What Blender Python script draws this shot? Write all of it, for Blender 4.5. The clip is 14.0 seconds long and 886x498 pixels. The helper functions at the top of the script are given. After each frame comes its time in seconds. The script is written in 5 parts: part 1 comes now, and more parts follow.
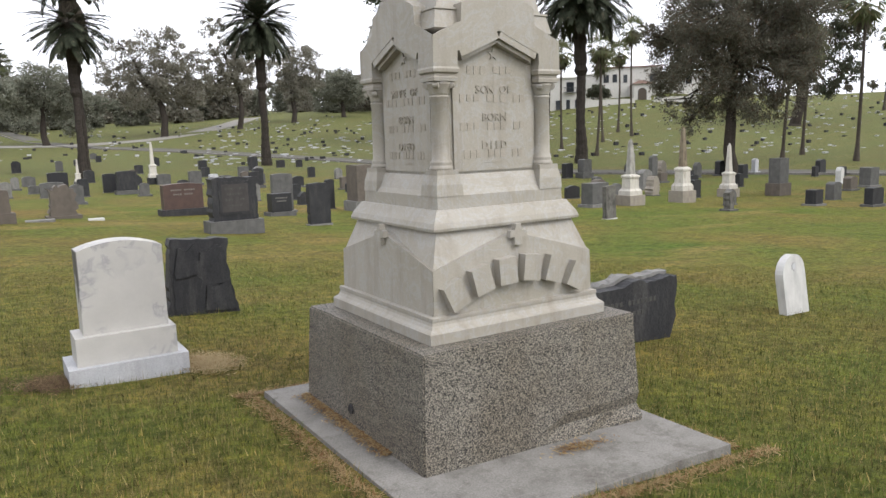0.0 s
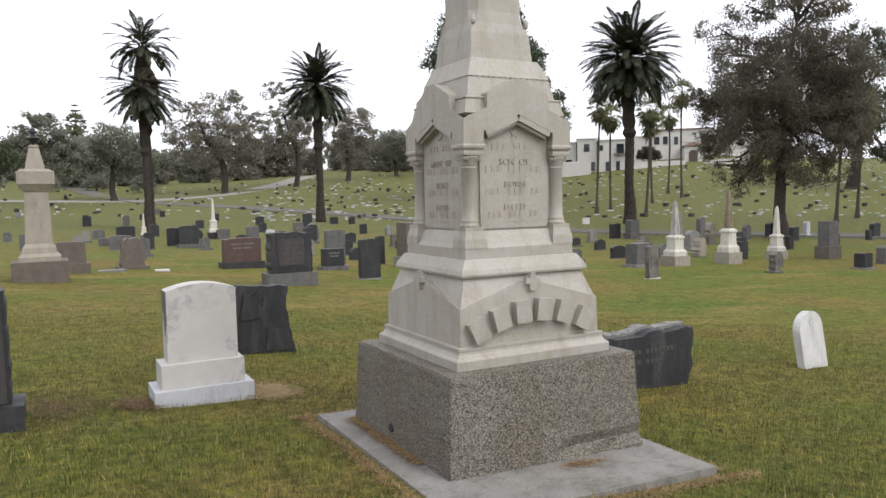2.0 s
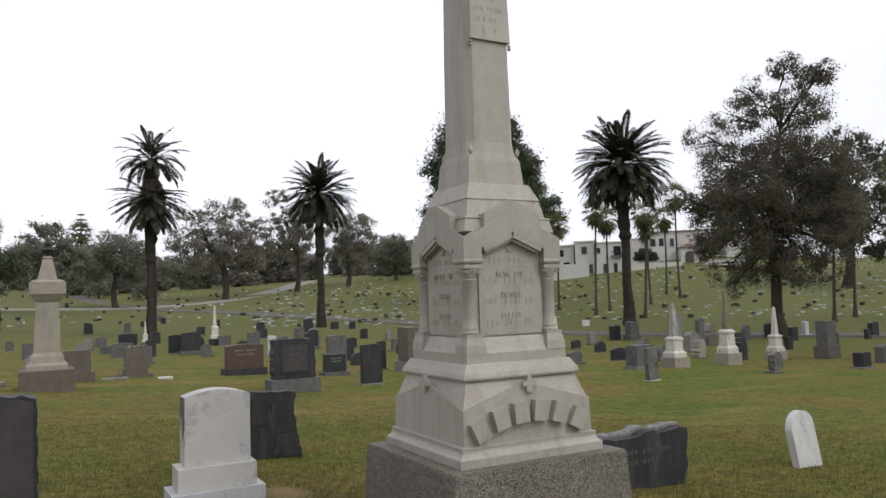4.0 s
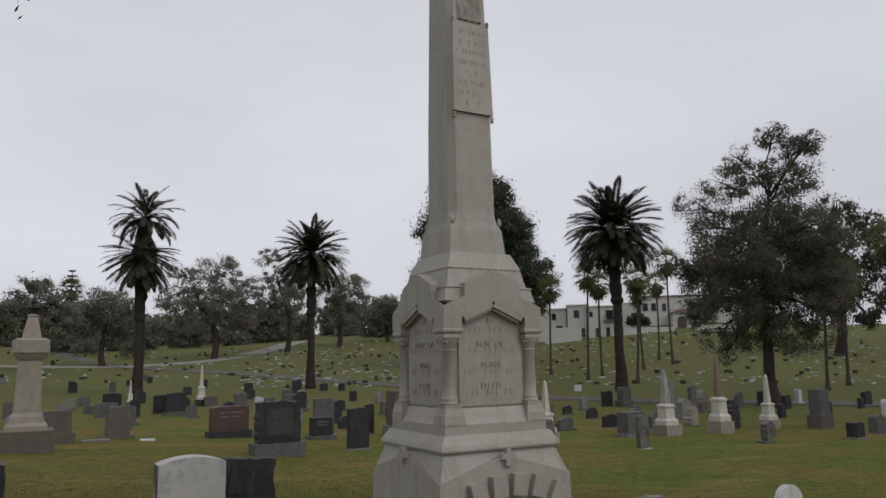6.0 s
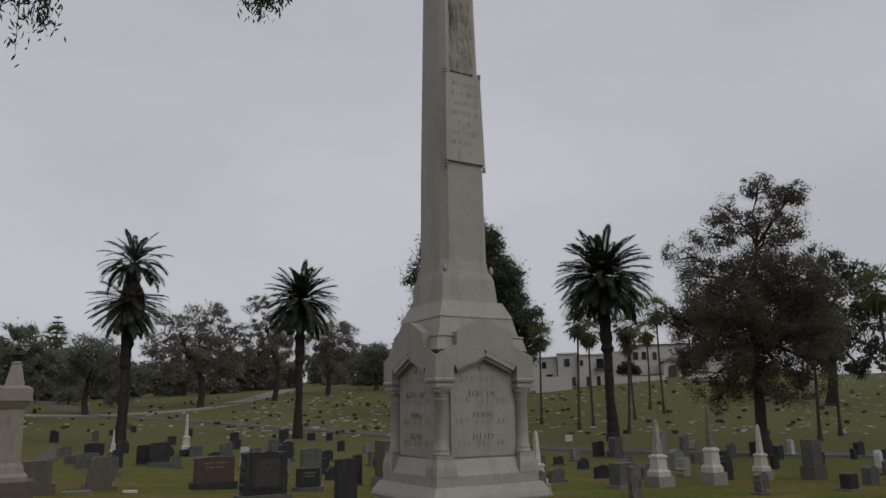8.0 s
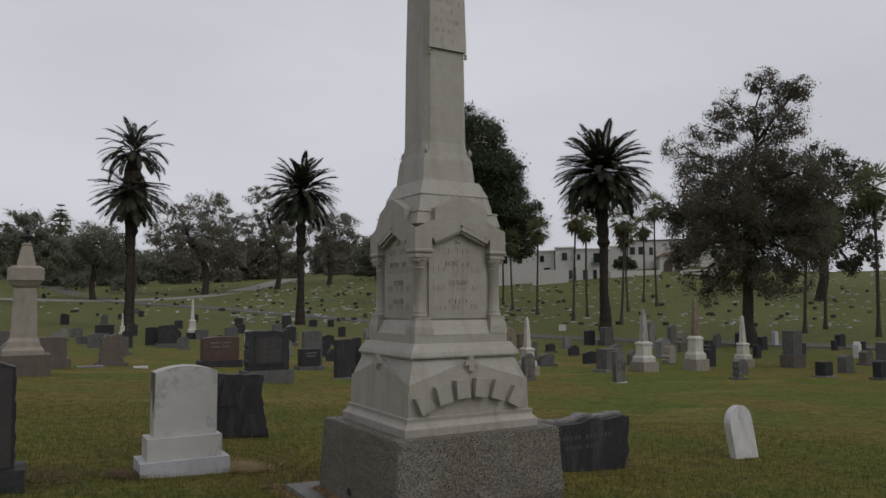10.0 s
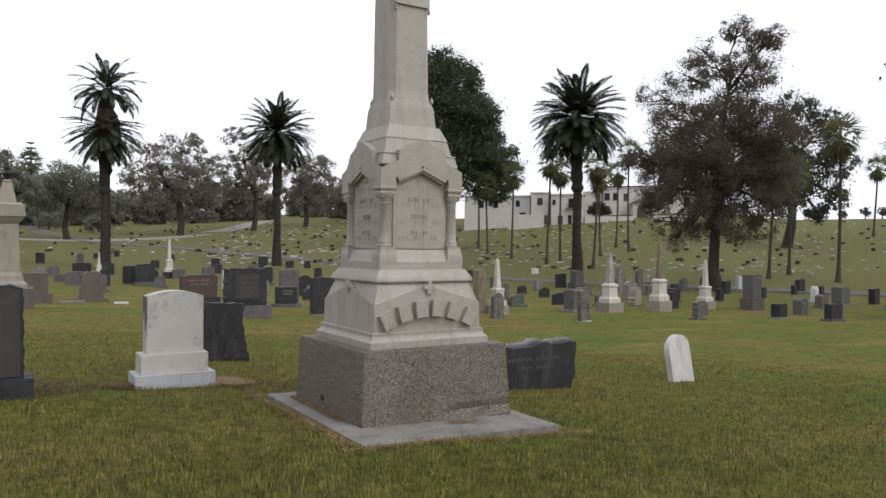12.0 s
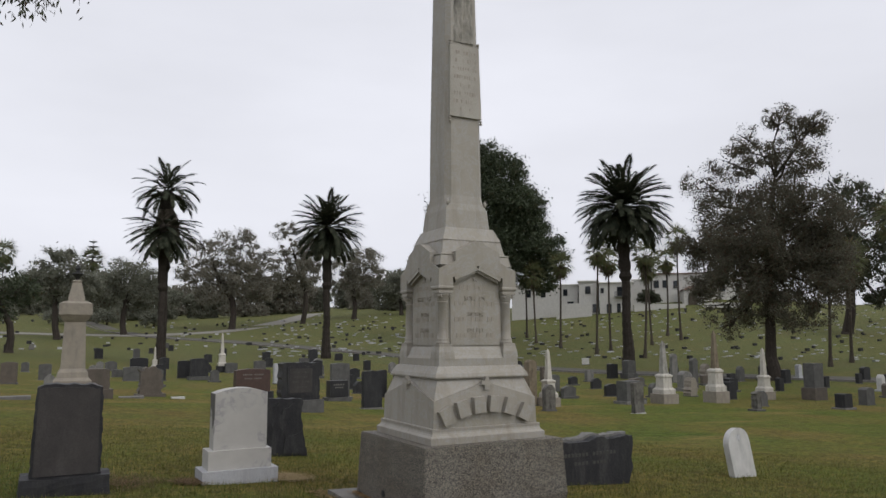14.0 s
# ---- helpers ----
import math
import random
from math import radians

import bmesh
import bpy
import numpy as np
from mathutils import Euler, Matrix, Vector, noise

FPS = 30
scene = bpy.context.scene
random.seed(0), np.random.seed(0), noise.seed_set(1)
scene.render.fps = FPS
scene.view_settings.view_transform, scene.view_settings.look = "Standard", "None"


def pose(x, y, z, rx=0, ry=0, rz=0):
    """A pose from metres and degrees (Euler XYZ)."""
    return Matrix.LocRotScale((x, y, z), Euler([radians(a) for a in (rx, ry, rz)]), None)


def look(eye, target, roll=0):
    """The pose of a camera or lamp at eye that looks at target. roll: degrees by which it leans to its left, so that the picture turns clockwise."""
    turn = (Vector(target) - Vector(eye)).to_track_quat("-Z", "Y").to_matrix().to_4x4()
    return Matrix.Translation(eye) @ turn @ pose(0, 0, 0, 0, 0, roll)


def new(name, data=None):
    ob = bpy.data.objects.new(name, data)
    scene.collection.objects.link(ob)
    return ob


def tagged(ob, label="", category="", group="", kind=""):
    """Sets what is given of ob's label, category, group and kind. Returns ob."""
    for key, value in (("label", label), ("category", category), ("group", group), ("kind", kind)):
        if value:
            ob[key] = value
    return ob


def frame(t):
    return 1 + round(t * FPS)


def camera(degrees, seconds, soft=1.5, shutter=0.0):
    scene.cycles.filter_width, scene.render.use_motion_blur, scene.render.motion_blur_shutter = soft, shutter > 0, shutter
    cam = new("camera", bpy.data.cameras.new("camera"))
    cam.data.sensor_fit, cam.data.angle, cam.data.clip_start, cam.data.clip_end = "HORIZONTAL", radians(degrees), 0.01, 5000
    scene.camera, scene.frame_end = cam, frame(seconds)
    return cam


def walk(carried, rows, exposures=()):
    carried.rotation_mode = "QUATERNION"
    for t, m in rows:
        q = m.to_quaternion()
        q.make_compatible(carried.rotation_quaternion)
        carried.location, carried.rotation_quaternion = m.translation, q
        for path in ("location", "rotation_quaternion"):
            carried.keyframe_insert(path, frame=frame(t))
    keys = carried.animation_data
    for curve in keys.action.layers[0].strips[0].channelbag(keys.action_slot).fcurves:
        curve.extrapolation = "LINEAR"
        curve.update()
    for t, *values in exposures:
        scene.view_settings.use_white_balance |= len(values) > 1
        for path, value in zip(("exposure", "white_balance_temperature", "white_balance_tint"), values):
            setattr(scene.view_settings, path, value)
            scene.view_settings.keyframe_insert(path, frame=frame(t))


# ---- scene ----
cam = camera(61.9, 14.0)
PATH = [
    (0, (-2.403, -3.637, 1.639), (-1.356, -1.96, 1.34), -1.8),
    (0.5, (-2.475, -3.854, 1.659), (-1.511, -2.129, 1.354), -1.5),
    (1, (-2.654, -4.018, 1.651), (-1.688, -2.295, 1.341), -1.3),
    (1.5, (-2.734, -4.18, 1.673), (-1.751, -2.45, 1.477), -1.3),
    (2, (-2.713, -4.397, 1.661), (-1.769, -2.639, 1.522), -1.2),
    (2.5, (-2.743, -4.542, 1.67), (-1.837, -2.763, 1.551), -1.3),
    (3, (-2.876, -4.643, 1.656), (-1.957, -2.87, 1.553), -1.4),
    (3.5, (-2.958, -4.738, 1.684), (-2.001, -2.982, 1.654), -1.8),
    (3.7, (-2.96, -4.781, 1.695), (-2.006, -3.024, 1.756), -1.9),
    (6, (-2.885, -4.862, 1.758), (-1.923, -3.135, 2.062), -1.1),
    (6.5, (-2.885, -4.854, 1.767), (-1.908, -3.145, 2.123), -1.0),
    (7, (-2.883, -4.848, 1.772), (-1.91, -3.152, 2.19), -0.8),
    (7.2, (-2.88, -4.845, 1.771), (-1.908, -3.153, 2.209), -0.9),
    (9.3, (-2.949, -5.111, 1.666), (-1.972, -3.393, 1.972), -0.8),
    (9.5, (-2.948, -5.195, 1.631), (-1.975, -3.465, 1.879), -0.5),
    (10, (-2.996, -5.348, 1.575), (-2.005, -3.617, 1.721), -0.2),
    (10.5, (-3.179, -5.526, 1.514), (-2.077, -3.859, 1.601), -0.3),
    (11, (-3.227, -5.673, 1.494), (-2.088, -4.029, 1.524), -0.5),
    (11.5, (-3.218, -5.908, 1.461), (-2.095, -4.253, 1.463), -0.3),
    (12, (-3.262, -6.068, 1.468), (-2.215, -4.364, 1.463), 0.4),
    (12.5, (-3.415, -6.175, 1.462), (-2.315, -4.505, 1.472), 1.0),
    (13, (-3.534, -6.254, 1.496), (-2.546, -4.517, 1.586), 0.6),
    (13.5, (-3.498, -6.278, 1.513), (-2.554, -4.525, 1.704), 0.1),
    (14, (-3.488, -6.29, 1.525), (-2.557, -4.536, 1.763), -0.3),
]
EXPOSURES = [(0.0, 0.0), (1.5, -0.04), (3.0, -0.19), (3.5, -0.30), (3.7, -0.44), (6.0, -1.36), (7.2, -1.58), (9.3, -2.02), (9.8, -1.74), (10.5, -1.08), (11.0, -0.88), (12.0, -0.56), (13.0, -0.60), (14.0, -1.08)]
SKY, SUN = 0.232, 1.25

walk(cam, [(r[0], look(r[1], r[2], r[3])) for r in PATH], EXPOSURES)

# ---- light: a bright overcast sky, with a soft sun behind the cloud ----
SUN_ELEVATION, SUN_ROTATION = 46, 155
world = bpy.data.worlds.new("overcast_sky")
scene.world = world
world.use_nodes = True
wn, wl = world.node_tree.nodes, world.node_tree.links
wn.clear()
w_out, w_bg = wn.new("ShaderNodeOutputWorld"), wn.new("ShaderNodeBackground")
w_sky = wn.new("ShaderNodeTexSky")
w_sky.sky_type, w_sky.sun_disc = "NISHITA", False
w_sky.sun_elevation, w_sky.sun_rotation = radians(SUN_ELEVATION), radians(SUN_ROTATION)
w_sky.air_density, w_sky.dust_density, w_sky.ozone_density = 1.0, 6.0, 1.0
w_grey = wn.new("ShaderNodeHueSaturation")
w_grey.inputs["Saturation"].default_value = 0.10
w_mix = wn.new("ShaderNodeMix")
w_mix.data_type = "RGBA"
w_mix.inputs[0].default_value = 0.72
w_mix.inputs[7].default_value = (8.6, 8.75, 9.6, 1)
w_co, w_no, w_ramp = wn.new("ShaderNodeTexCoord"), wn.new("ShaderNodeTexNoise"), wn.new("ShaderNodeMapRange")
w_map = wn.new("ShaderNodeMapping")
w_map.inputs["Scale"].default_value = (0.9, 0.9, 3.0)
w_no.inputs["Scale"].default_value, w_no.inputs["Detail"].default_value = 1.6, 5
w_ramp.inputs[3].default_value, w_ramp.inputs[4].default_value = 0.78, 1.24
w_mul = wn.new("ShaderNodeMix")
w_mul.data_type, w_mul.blend_type = "RGBA", "MULTIPLY"
w_mul.inputs[0].default_value = 1.0
wl.new(w_co.outputs["Generated"], w_map.inputs[0])
wl.new(w_map.outputs[0], w_no.inputs[0])
wl.new(w_no.outputs[0], w_ramp.inputs[0])
wl.new(w_sky.outputs[0], w_grey.inputs["Color"])
wl.new(w_grey.outputs[0], w_mix.inputs[6])
wl.new(w_mix.outputs[2], w_mul.inputs[6])
wl.new(w_ramp.outputs[0], w_mul.inputs[7])
wl.new(w_mul.outputs[2], w_bg.inputs[0])
wl.new(w_bg.outputs[0], w_out.inputs[0])
w_bg.inputs[1].default_value = SKY
sun = new("sun", bpy.data.lights.new("sun", "SUN"))
sun.data.energy, sun.data.angle, sun.data.color = SUN, radians(25), (1.0, 0.96, 0.90)
sun.matrix_world = look((7, -15, 17), (0, 0, 0))

# ---- materials ----
def nodes_of(name, rough=0.7, spec=0.3):
    m = bpy.data.materials.new(name)
    m.use_nodes = True
    b = m.node_tree.nodes["Principled BSDF"]
    b.inputs["Roughness"].default_value = rough
    b.inputs["Specular IOR Level"].default_value = spec
    return m, m.node_tree.nodes, m.node_tree.links, b


def noise_node(n, l, co, scale, detail=4, rough=0.6, distort=0.0):
    t = n.new("ShaderNodeTexNoise")
    t.inputs["Scale"].default_value, t.inputs["Detail"].default_value = scale, detail
    t.inputs["Roughness"].default_value, t.inputs["Distortion"].default_value = rough, distort
    l.new(co, t.inputs["Vector"])
    return t.outputs[0]


def ramp(n, l, fac, stops):
    r = n.new("ShaderNodeValToRGB")
    while len(r.color_ramp.elements) < len(stops):
        r.color_ramp.elements.new(0.5)
    for e, (p, c) in zip(r.color_ramp.elements, stops):
        e.position, e.color = p, (*c, 1)
    l.new(fac, r.inputs[0])
    return r.outputs[0]


def mixed(n, l, fac, a, b, mode="MIX"):
    m = n.new("ShaderNodeMix")
    m.data_type, m.blend_type = "RGBA", mode
    for sock, v in ((m.inputs[0], fac), (m.inputs[6], a), (m.inputs[7], b)):
        if isinstance(v, (int, float)):
            sock.default_value = v
        elif isinstance(v, tuple):
            sock.default_value = (*v, 1)
        else:
            l.new(v, sock)
    return m.outputs[2]


def bump(n, l, b, height, strength, distance):
    u = n.new("ShaderNodeBump")
    u.inputs["Strength"].default_value, u.inputs["Distance"].default_value = strength, distance
    l.new(height, u.inputs["Height"])
    l.new(u.outputs[0], b.inputs["Normal"])


def coords(n, l, shift=True):
    t = n.new("ShaderNodeTexCoord")
    if not shift:
        return t.outputs["Object"]
    o, a = n.new("ShaderNodeObjectInfo"), n.new("ShaderNodeVectorMath")
    a.operation = "MULTIPLY_ADD"
    l.new(o.outputs["Random"], a.inputs[0])
    a.inputs[1].default_value = (13, 27, 41)
    l.new(t.outputs["Object"], a.inputs[2])
    return a.outputs[0]


def stone_mat(name, base, other, stain, rough=0.65, spec=0.3, fine=160, grain=0.25, streak=0.5, relief=0.003):
    """Plain stone: mottled base, fine grain, stains with a run downwards."""
    m, n, l, b = nodes_of(name, rough, spec)
    co = coords(n, l)
    col = mixed(n, l, ramp(n, l, noise_node(n, l, co, 5, 5), [(0.35, (0, 0, 0)), (0.68, (1, 1, 1))]), base, other)
    mp = n.new("ShaderNodeMapping")
    mp.inputs["Scale"].default_value = (6, 6, 1.3)
    l.new(co, mp.inputs[0])
    st = ramp(n, l, noise_node(n, l, mp.outputs[0], 1.1, 6, 0.7), [(0.50, (0, 0, 0)), (0.72, (streak, streak, streak))])
    col = mixed(n, l, st, col, stain)
    f = noise_node(n, l, co, fine, 2)
    col = mixed(n, l, grain, col, ramp(n, l, f, [(0.3, (0.35, 0.35, 0.35)), (0.7, (1.5, 1.5, 1.5))]), "MULTIPLY")
    l.new(col, b.inputs["Base Color"])
    bump(n, l, b, noise_node(n, l, co, fine * 0.4, 5), 0.5, relief)
    return m


def speckled_granite(name, light, mid, dark, size=95, rough=0.6):
    m, n, l, b = nodes_of(name, rough, 0.35)
    co = coords(n, l, False)
    v = n.new("ShaderNodeTexVoronoi")
    v.inputs["Scale"].default_value = size
    l.new(co, v.inputs["Vector"])
    sep = n.new("ShaderNodeSeparateColor")
    l.new(v.outputs["Color"], sep.inputs[0])
    col = ramp(n, l, sep.outputs[0], [(0.0, dark), (0.30, dark), (0.36, mid), (0.62, mid), (0.68, light), (1.0, light)])
    v2 = n.new("ShaderNodeTexVoronoi")
    v2.inputs["Scale"].default_value = size * 2.1
    l.new(co, v2.inputs["Vector"])
    s2 = n.new("ShaderNodeSeparateColor")
    l.new(v2.outputs["Color"], s2.inputs[0])
    col = mixed(n, l, 0.55, col, ramp(n, l, s2.outputs[1], [(0.0, (0.12, 0.12, 0.12)), (0.35, (0.7, 0.7, 0.68)), (1.0, (1.35, 1.33, 1.28))]), "MULTIPLY")
    stain = ramp(n, l, noise_node(n, l, co, 2.2, 6, 0.65), [(0.40, (0.66, 0.59, 0.48)), (0.60, (1, 1, 1))])
    col = mixed(n, l, 0.5, col, stain, "MULTIPLY")
    l.new(col, b.inputs["Base Color"])
    bump(n, l, b, noise_node(n, l, co, 220, 3), 0.5, 0.003)
    return m


def marble(name, base=(0.318, 0.296, 0.257)):
    m, n, l, b = nodes_of(name, 0.55, 0.35)
    co = coords(n, l, False)
    warm = mixed(n, l, ramp(n, l, noise_node(n, l, co, 2.6, 6, 0.65), [(0.36, (0, 0, 0)), (0.7, (1, 1, 1))]), base, (0.275, 0.252, 0.205))
    vein = ramp(n, l, noise_node(n, l, co, 4.5, 8, 0.62, 1.8), [(0.46, (0, 0, 0)), (0.50, (0.55, 0.55, 0.55)), (0.54, (0, 0, 0))])
    col = mixed(n, l, vein, warm, (0.33, 0.33, 0.32))
    mp = n.new("ShaderNodeMapping")
    mp.inputs["Scale"].default_value = (9, 9, 1.0)
    l.new(co, mp.inputs[0])
    run = ramp(n, l, noise_node(n, l, mp.outputs[0], 1.0, 5, 0.7), [(0.50, (0, 0, 0)), (0.74, (0.7, 0.7, 0.7))])
    col = mixed(n, l, run, col, (0.20, 0.175, 0.14))
    f = noise_node(n, l, co, 130, 3)
    col = mixed(n, l, 0.16, col, ramp(n, l, f, [(0.3, (0.5, 0.5, 0.5)), (0.7, (1.3, 1.3, 1.3))]), "MULTIPLY")
    l.new(col, b.inputs["Base Color"])
    bump(n, l, b, noise_node(n, l, co, 45, 6), 0.5, 0.003)
    return m


def leaf_mat(name, a, c, dry=(0.16, 0.12, 0.05), dry_share=0.08, rough=0.55, through_light=0.45):
    m, n, l, b = nodes_of(name, rough, 0.25)
    gi = n.new("ShaderNodeNewGeometry")
    col = ramp(n, l, gi.outputs["Random Per Island"], [(0.0, a), (1.0 - dry_share - 0.02, c), (1.0 - dry_share, dry), (1.0, dry)])
    l.new(col, b.inputs["Base Color"])
    tr, mx = n.new("ShaderNodeBsdfTranslucent"), n.new("ShaderNodeMixShader")
    mx.inputs[0].default_value = through_light
    l.new(col, tr.inputs[0])
    l.new(b.outputs[0], mx.inputs[1])
    l.new(tr.outputs[0], mx.inputs[2])
    l.new(mx.outputs[0], n["Material Output"].inputs[0])
    return m


def lawn(name):
    """Mown grass going dry: green and straw patches, bare earth in spots."""
    m, n, l, b = nodes_of(name, 0.9, 0.1)
    co = coords(n, l, False)
    patch = noise_node(n, l, co, 0.22, 6, 0.62)
    col = ramp(n, l, patch, [(0.30, (0.165, 0.120, 0.045)), (0.43, (0.138, 0.122, 0.036)), (0.56, (0.104, 0.122, 0.027)), (0.75, (0.064, 0.110, 0.019))])
    tuft = ramp(n, l, noise_node(n, l, co, 2.6, 7, 0.7), [(0.32, (0.62, 0.60, 0.52)), (0.5, (1, 1, 1)), (0.70, (1.35, 1.25, 1.05))])
    col = mixed(n, l, 0.8, col, tuft, "MULTIPLY")
    mp = n.new("ShaderNodeMapping")
    mp.inputs["Scale"].default_value = (0.35, 1.4, 1)
    mp.inputs["Rotation"].default_value = (0, 0, radians(52))
    l.new(co, mp.inputs[0])
    dry = ramp(n, l, noise_node(n, l, mp.outputs[0], 0.42, 6, 0.65), [(0.53, (0, 0, 0)), (0.70, (0.7, 0.7, 0.7))])
    col = mixed(n, l, dry, col, (0.225, 0.165, 0.066))
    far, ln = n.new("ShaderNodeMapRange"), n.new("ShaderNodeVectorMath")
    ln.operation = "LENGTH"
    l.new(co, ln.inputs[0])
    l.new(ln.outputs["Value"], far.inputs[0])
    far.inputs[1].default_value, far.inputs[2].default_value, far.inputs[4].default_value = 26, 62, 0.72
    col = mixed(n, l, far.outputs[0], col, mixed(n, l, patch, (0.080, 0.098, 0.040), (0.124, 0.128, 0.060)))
    clump = ramp(n, l, noise_node(n, l, co, 11, 5, 0.7), [(0.36, (0.42, 0.44, 0.36)), (0.5, (1, 1, 1)), (0.64, (1.6, 1.42, 1.12))])
    col = mixed(n, l, 0.85, col, clump, "MULTIPLY")
    blade = ramp(n, l, noise_node(n, l, co, 70, 4, 0.75), [(0.32, (0.35, 0.36, 0.30)), (0.52, (1, 1, 1)), (0.72, (1.5, 1.45, 1.3))])
    col = mixed(n, l, 0.75, col, blade, "MULTIPLY")
    l.new(col, b.inputs["Base Color"])
    bump(n, l, b, noise_node(n, l, co, 60, 5, 0.7), 1.0, 0.03)
    return m


GRANITE = speckled_granite("speckled_granite", (0.275, 0.250, 0.210), (0.118, 0.108, 0.090), (0.014, 0.014, 0.014), 235)
MARBLE = marble("aged_white_marble")
WHITE = stone_mat("white_marble", (0.50, 0.495, 0.475), (0.42, 0.415, 0.40), (0.25, 0.245, 0.235), 0.55, streak=0.5, grain=0.12)
WHITE_GREY = stone_mat("greyish_white_marble", (0.36, 0.37, 0.385), (0.43, 0.43, 0.44), (0.24, 0.24, 0.24), 0.6, grain=0.2)
CREAM = stone_mat("cream_stone", (0.27, 0.24, 0.195), (0.225, 0.20, 0.165), (0.14, 0.125, 0.105), 0.7)
TAN = stone_mat("tan_granite", (0.115, 0.096, 0.078), (0.085, 0.072, 0.060), (0.065, 0.058, 0.048), 0.7)
GREY = stone_mat("grey_granite", (0.105, 0.103, 0.098), (0.068, 0.067, 0.064), (0.05, 0.05, 0.048), 0.6)
LIGHT_GREY = stone_mat("light_grey_granite", (0.19, 0.185, 0.172), (0.135, 0.132, 0.124), (0.06, 0.057, 0.052), 0.7, streak=0.7)
DARK = stone_mat("dark_grey_granite", (0.027, 0.027, 0.029), (0.017, 0.017, 0.019), (0.055, 0.053, 0.050), 0.62, 0.3, fine=90, grain=0.5, streak=0.7)
SLATE = stone_mat("split_black_slate", (0.013, 0.013, 0.015), (0.022, 0.022, 0.024), (0.060, 0.058, 0.056), 0.6, 0.35, fine=60, grain=0.5, streak=0.8, relief=0.012)
OLD_WHITE = stone_mat("lichen_greyed_marble", (0.50, 0.475, 0.42), (0.42, 0.395, 0.345), (0.17, 0.15, 0.12), 0.7, streak=0.7, grain=0.25)
STREAK_PALE = stone_mat("grey_streaked_marble", (0.33, 0.32, 0.29), (0.24, 0.23, 0.205), (0.08, 0.072, 0.06), 0.75, streak=0.9, grain=0.3)
BROWNED = stone_mat("brown_stained_marble", (0.21, 0.175, 0.125), (0.14, 0.11, 0.075), (0.06, 0.045, 0.03), 0.75, streak=0.9, grain=0.3)
BLACK = stone_mat("black_granite", (0.016, 0.016, 0.018), (0.011, 0.011, 0.013), (0.04, 0.04, 0.04), 0.45, 0.4)
MAROON = stone_mat("red_granite", (0.075, 0.046, 0.038), (0.055, 0.035, 0.030), (0.07, 0.04, 0.03), 0.5)
STELE_FACE = stone_mat("brownish_dark_granite", (0.046, 0.041, 0.039), (0.034, 0.031, 0.030), (0.070, 0.064, 0.060), 0.6, 0.3, fine=120, grain=0.3)
STREAKED = stone_mat("black_streaked_marble", (0.15, 0.142, 0.125), (0.075, 0.07, 0.062), (0.022, 0.021, 0.02), 0.8, streak=1.0, grain=0.4)
LETTER_DULL = stone_mat("dull_cut_letter", (0.17, 0.16, 0.145), (0.13, 0.125, 0.115), (0.1, 0.1, 0.1), 0.8)
LETTER_CUT = stone_mat("weathered_cut_letter", (0.070, 0.067, 0.062), (0.050, 0.048, 0.045), (0.03, 0.03, 0.03), 0.8)
LETTER_WORN = stone_mat("dirt_edged_marble", (0.325, 0.295, 0.25), (0.275, 0.25, 0.21), (0.19, 0.165, 0.135), 0.75)
LETTER_TABLET = stone_mat("worn_tablet_letter", (0.27, 0.235, 0.20), (0.33, 0.30, 0.26), (0.17, 0.14, 0.12), 0.8)
CONCRETE = stone_mat("weathered_concrete", (0.215, 0.205, 0.188), (0.155, 0.147, 0.133), (0.075, 0.066, 0.054), 0.9, 0.15, fine=110, grain=0.35, streak=0.75)
LAWN = lawn("dry_lawn")


def blade_mat(name):
    """Grass blades: green to straw by blade, with drier and darker patches as the lawn has."""
    m, n, l, b = nodes_of(name, 0.7, 0.15)
    co = coords(n, l, False)
    gi = n.new("ShaderNodeNewGeometry")
    green = ramp(n, l, gi.outputs["Random Per Island"], [(0.0, (0.040, 0.058, 0.010)), (0.66, (0.126, 0.143, 0.030)), (0.76, (0.172, 0.140, 0.052)), (1.0, (0.28, 0.222, 0.094))])
    straw = ramp(n, l, gi.outputs["Random Per Island"], [(0.0, (0.070, 0.058, 0.020)), (0.5, (0.150, 0.120, 0.046)), (1.0, (0.29, 0.23, 0.11))])
    where = ramp(n, l, noise_node(n, l, co, 1.5, 6, 0.65), [(0.53, (0, 0, 0)), (0.70, (1, 1, 1))])
    col = mixed(n, l, where, green, straw)
    tone = ramp(n, l, noise_node(n, l, co, 7, 4, 0.65), [(0.36, (0.36, 0.38, 0.32)), (0.5, (1, 1, 1)), (0.64, (1.5, 1.38, 1.12))])
    col = mixed(n, l, 0.8, col, tone, "MULTIPLY")
    l.new(col, b.inputs["Base Color"])
    return m


BLADES = blade_mat("grass_blade")
STRAW_PALE = leaf_mat("bleached_straw", (0.36, 0.28, 0.15), (0.52, 0.42, 0.25), (0.24, 0.15, 0.07), 0.2, 0.8)
STRAW_BROWN = leaf_mat("brown_thatch", (0.10, 0.065, 0.035), (0.19, 0.13, 0.075), (0.30, 0.22, 0.12), 0.2, 0.9)
STRAW = leaf_mat("dead_straw", (0.30, 0.21, 0.10), (0.42, 0.31, 0.17), (0.20, 0.11, 0.05), 0.3, 0.8)
BARK = stone_mat("grey_bark", (0.060, 0.050, 0.042), (0.040, 0.034, 0.029), (0.022, 0.02, 0.018), 0.9, 0.1, fine=30, grain=0.5, relief=0.03)
PALM_BARK = stone_mat("palm_bark", (0.048, 0.040, 0.034), (0.030, 0.026, 0.022), (0.016, 0.014, 0.012), 0.9, 0.1, fine=14, grain=0.6, relief=0.05)
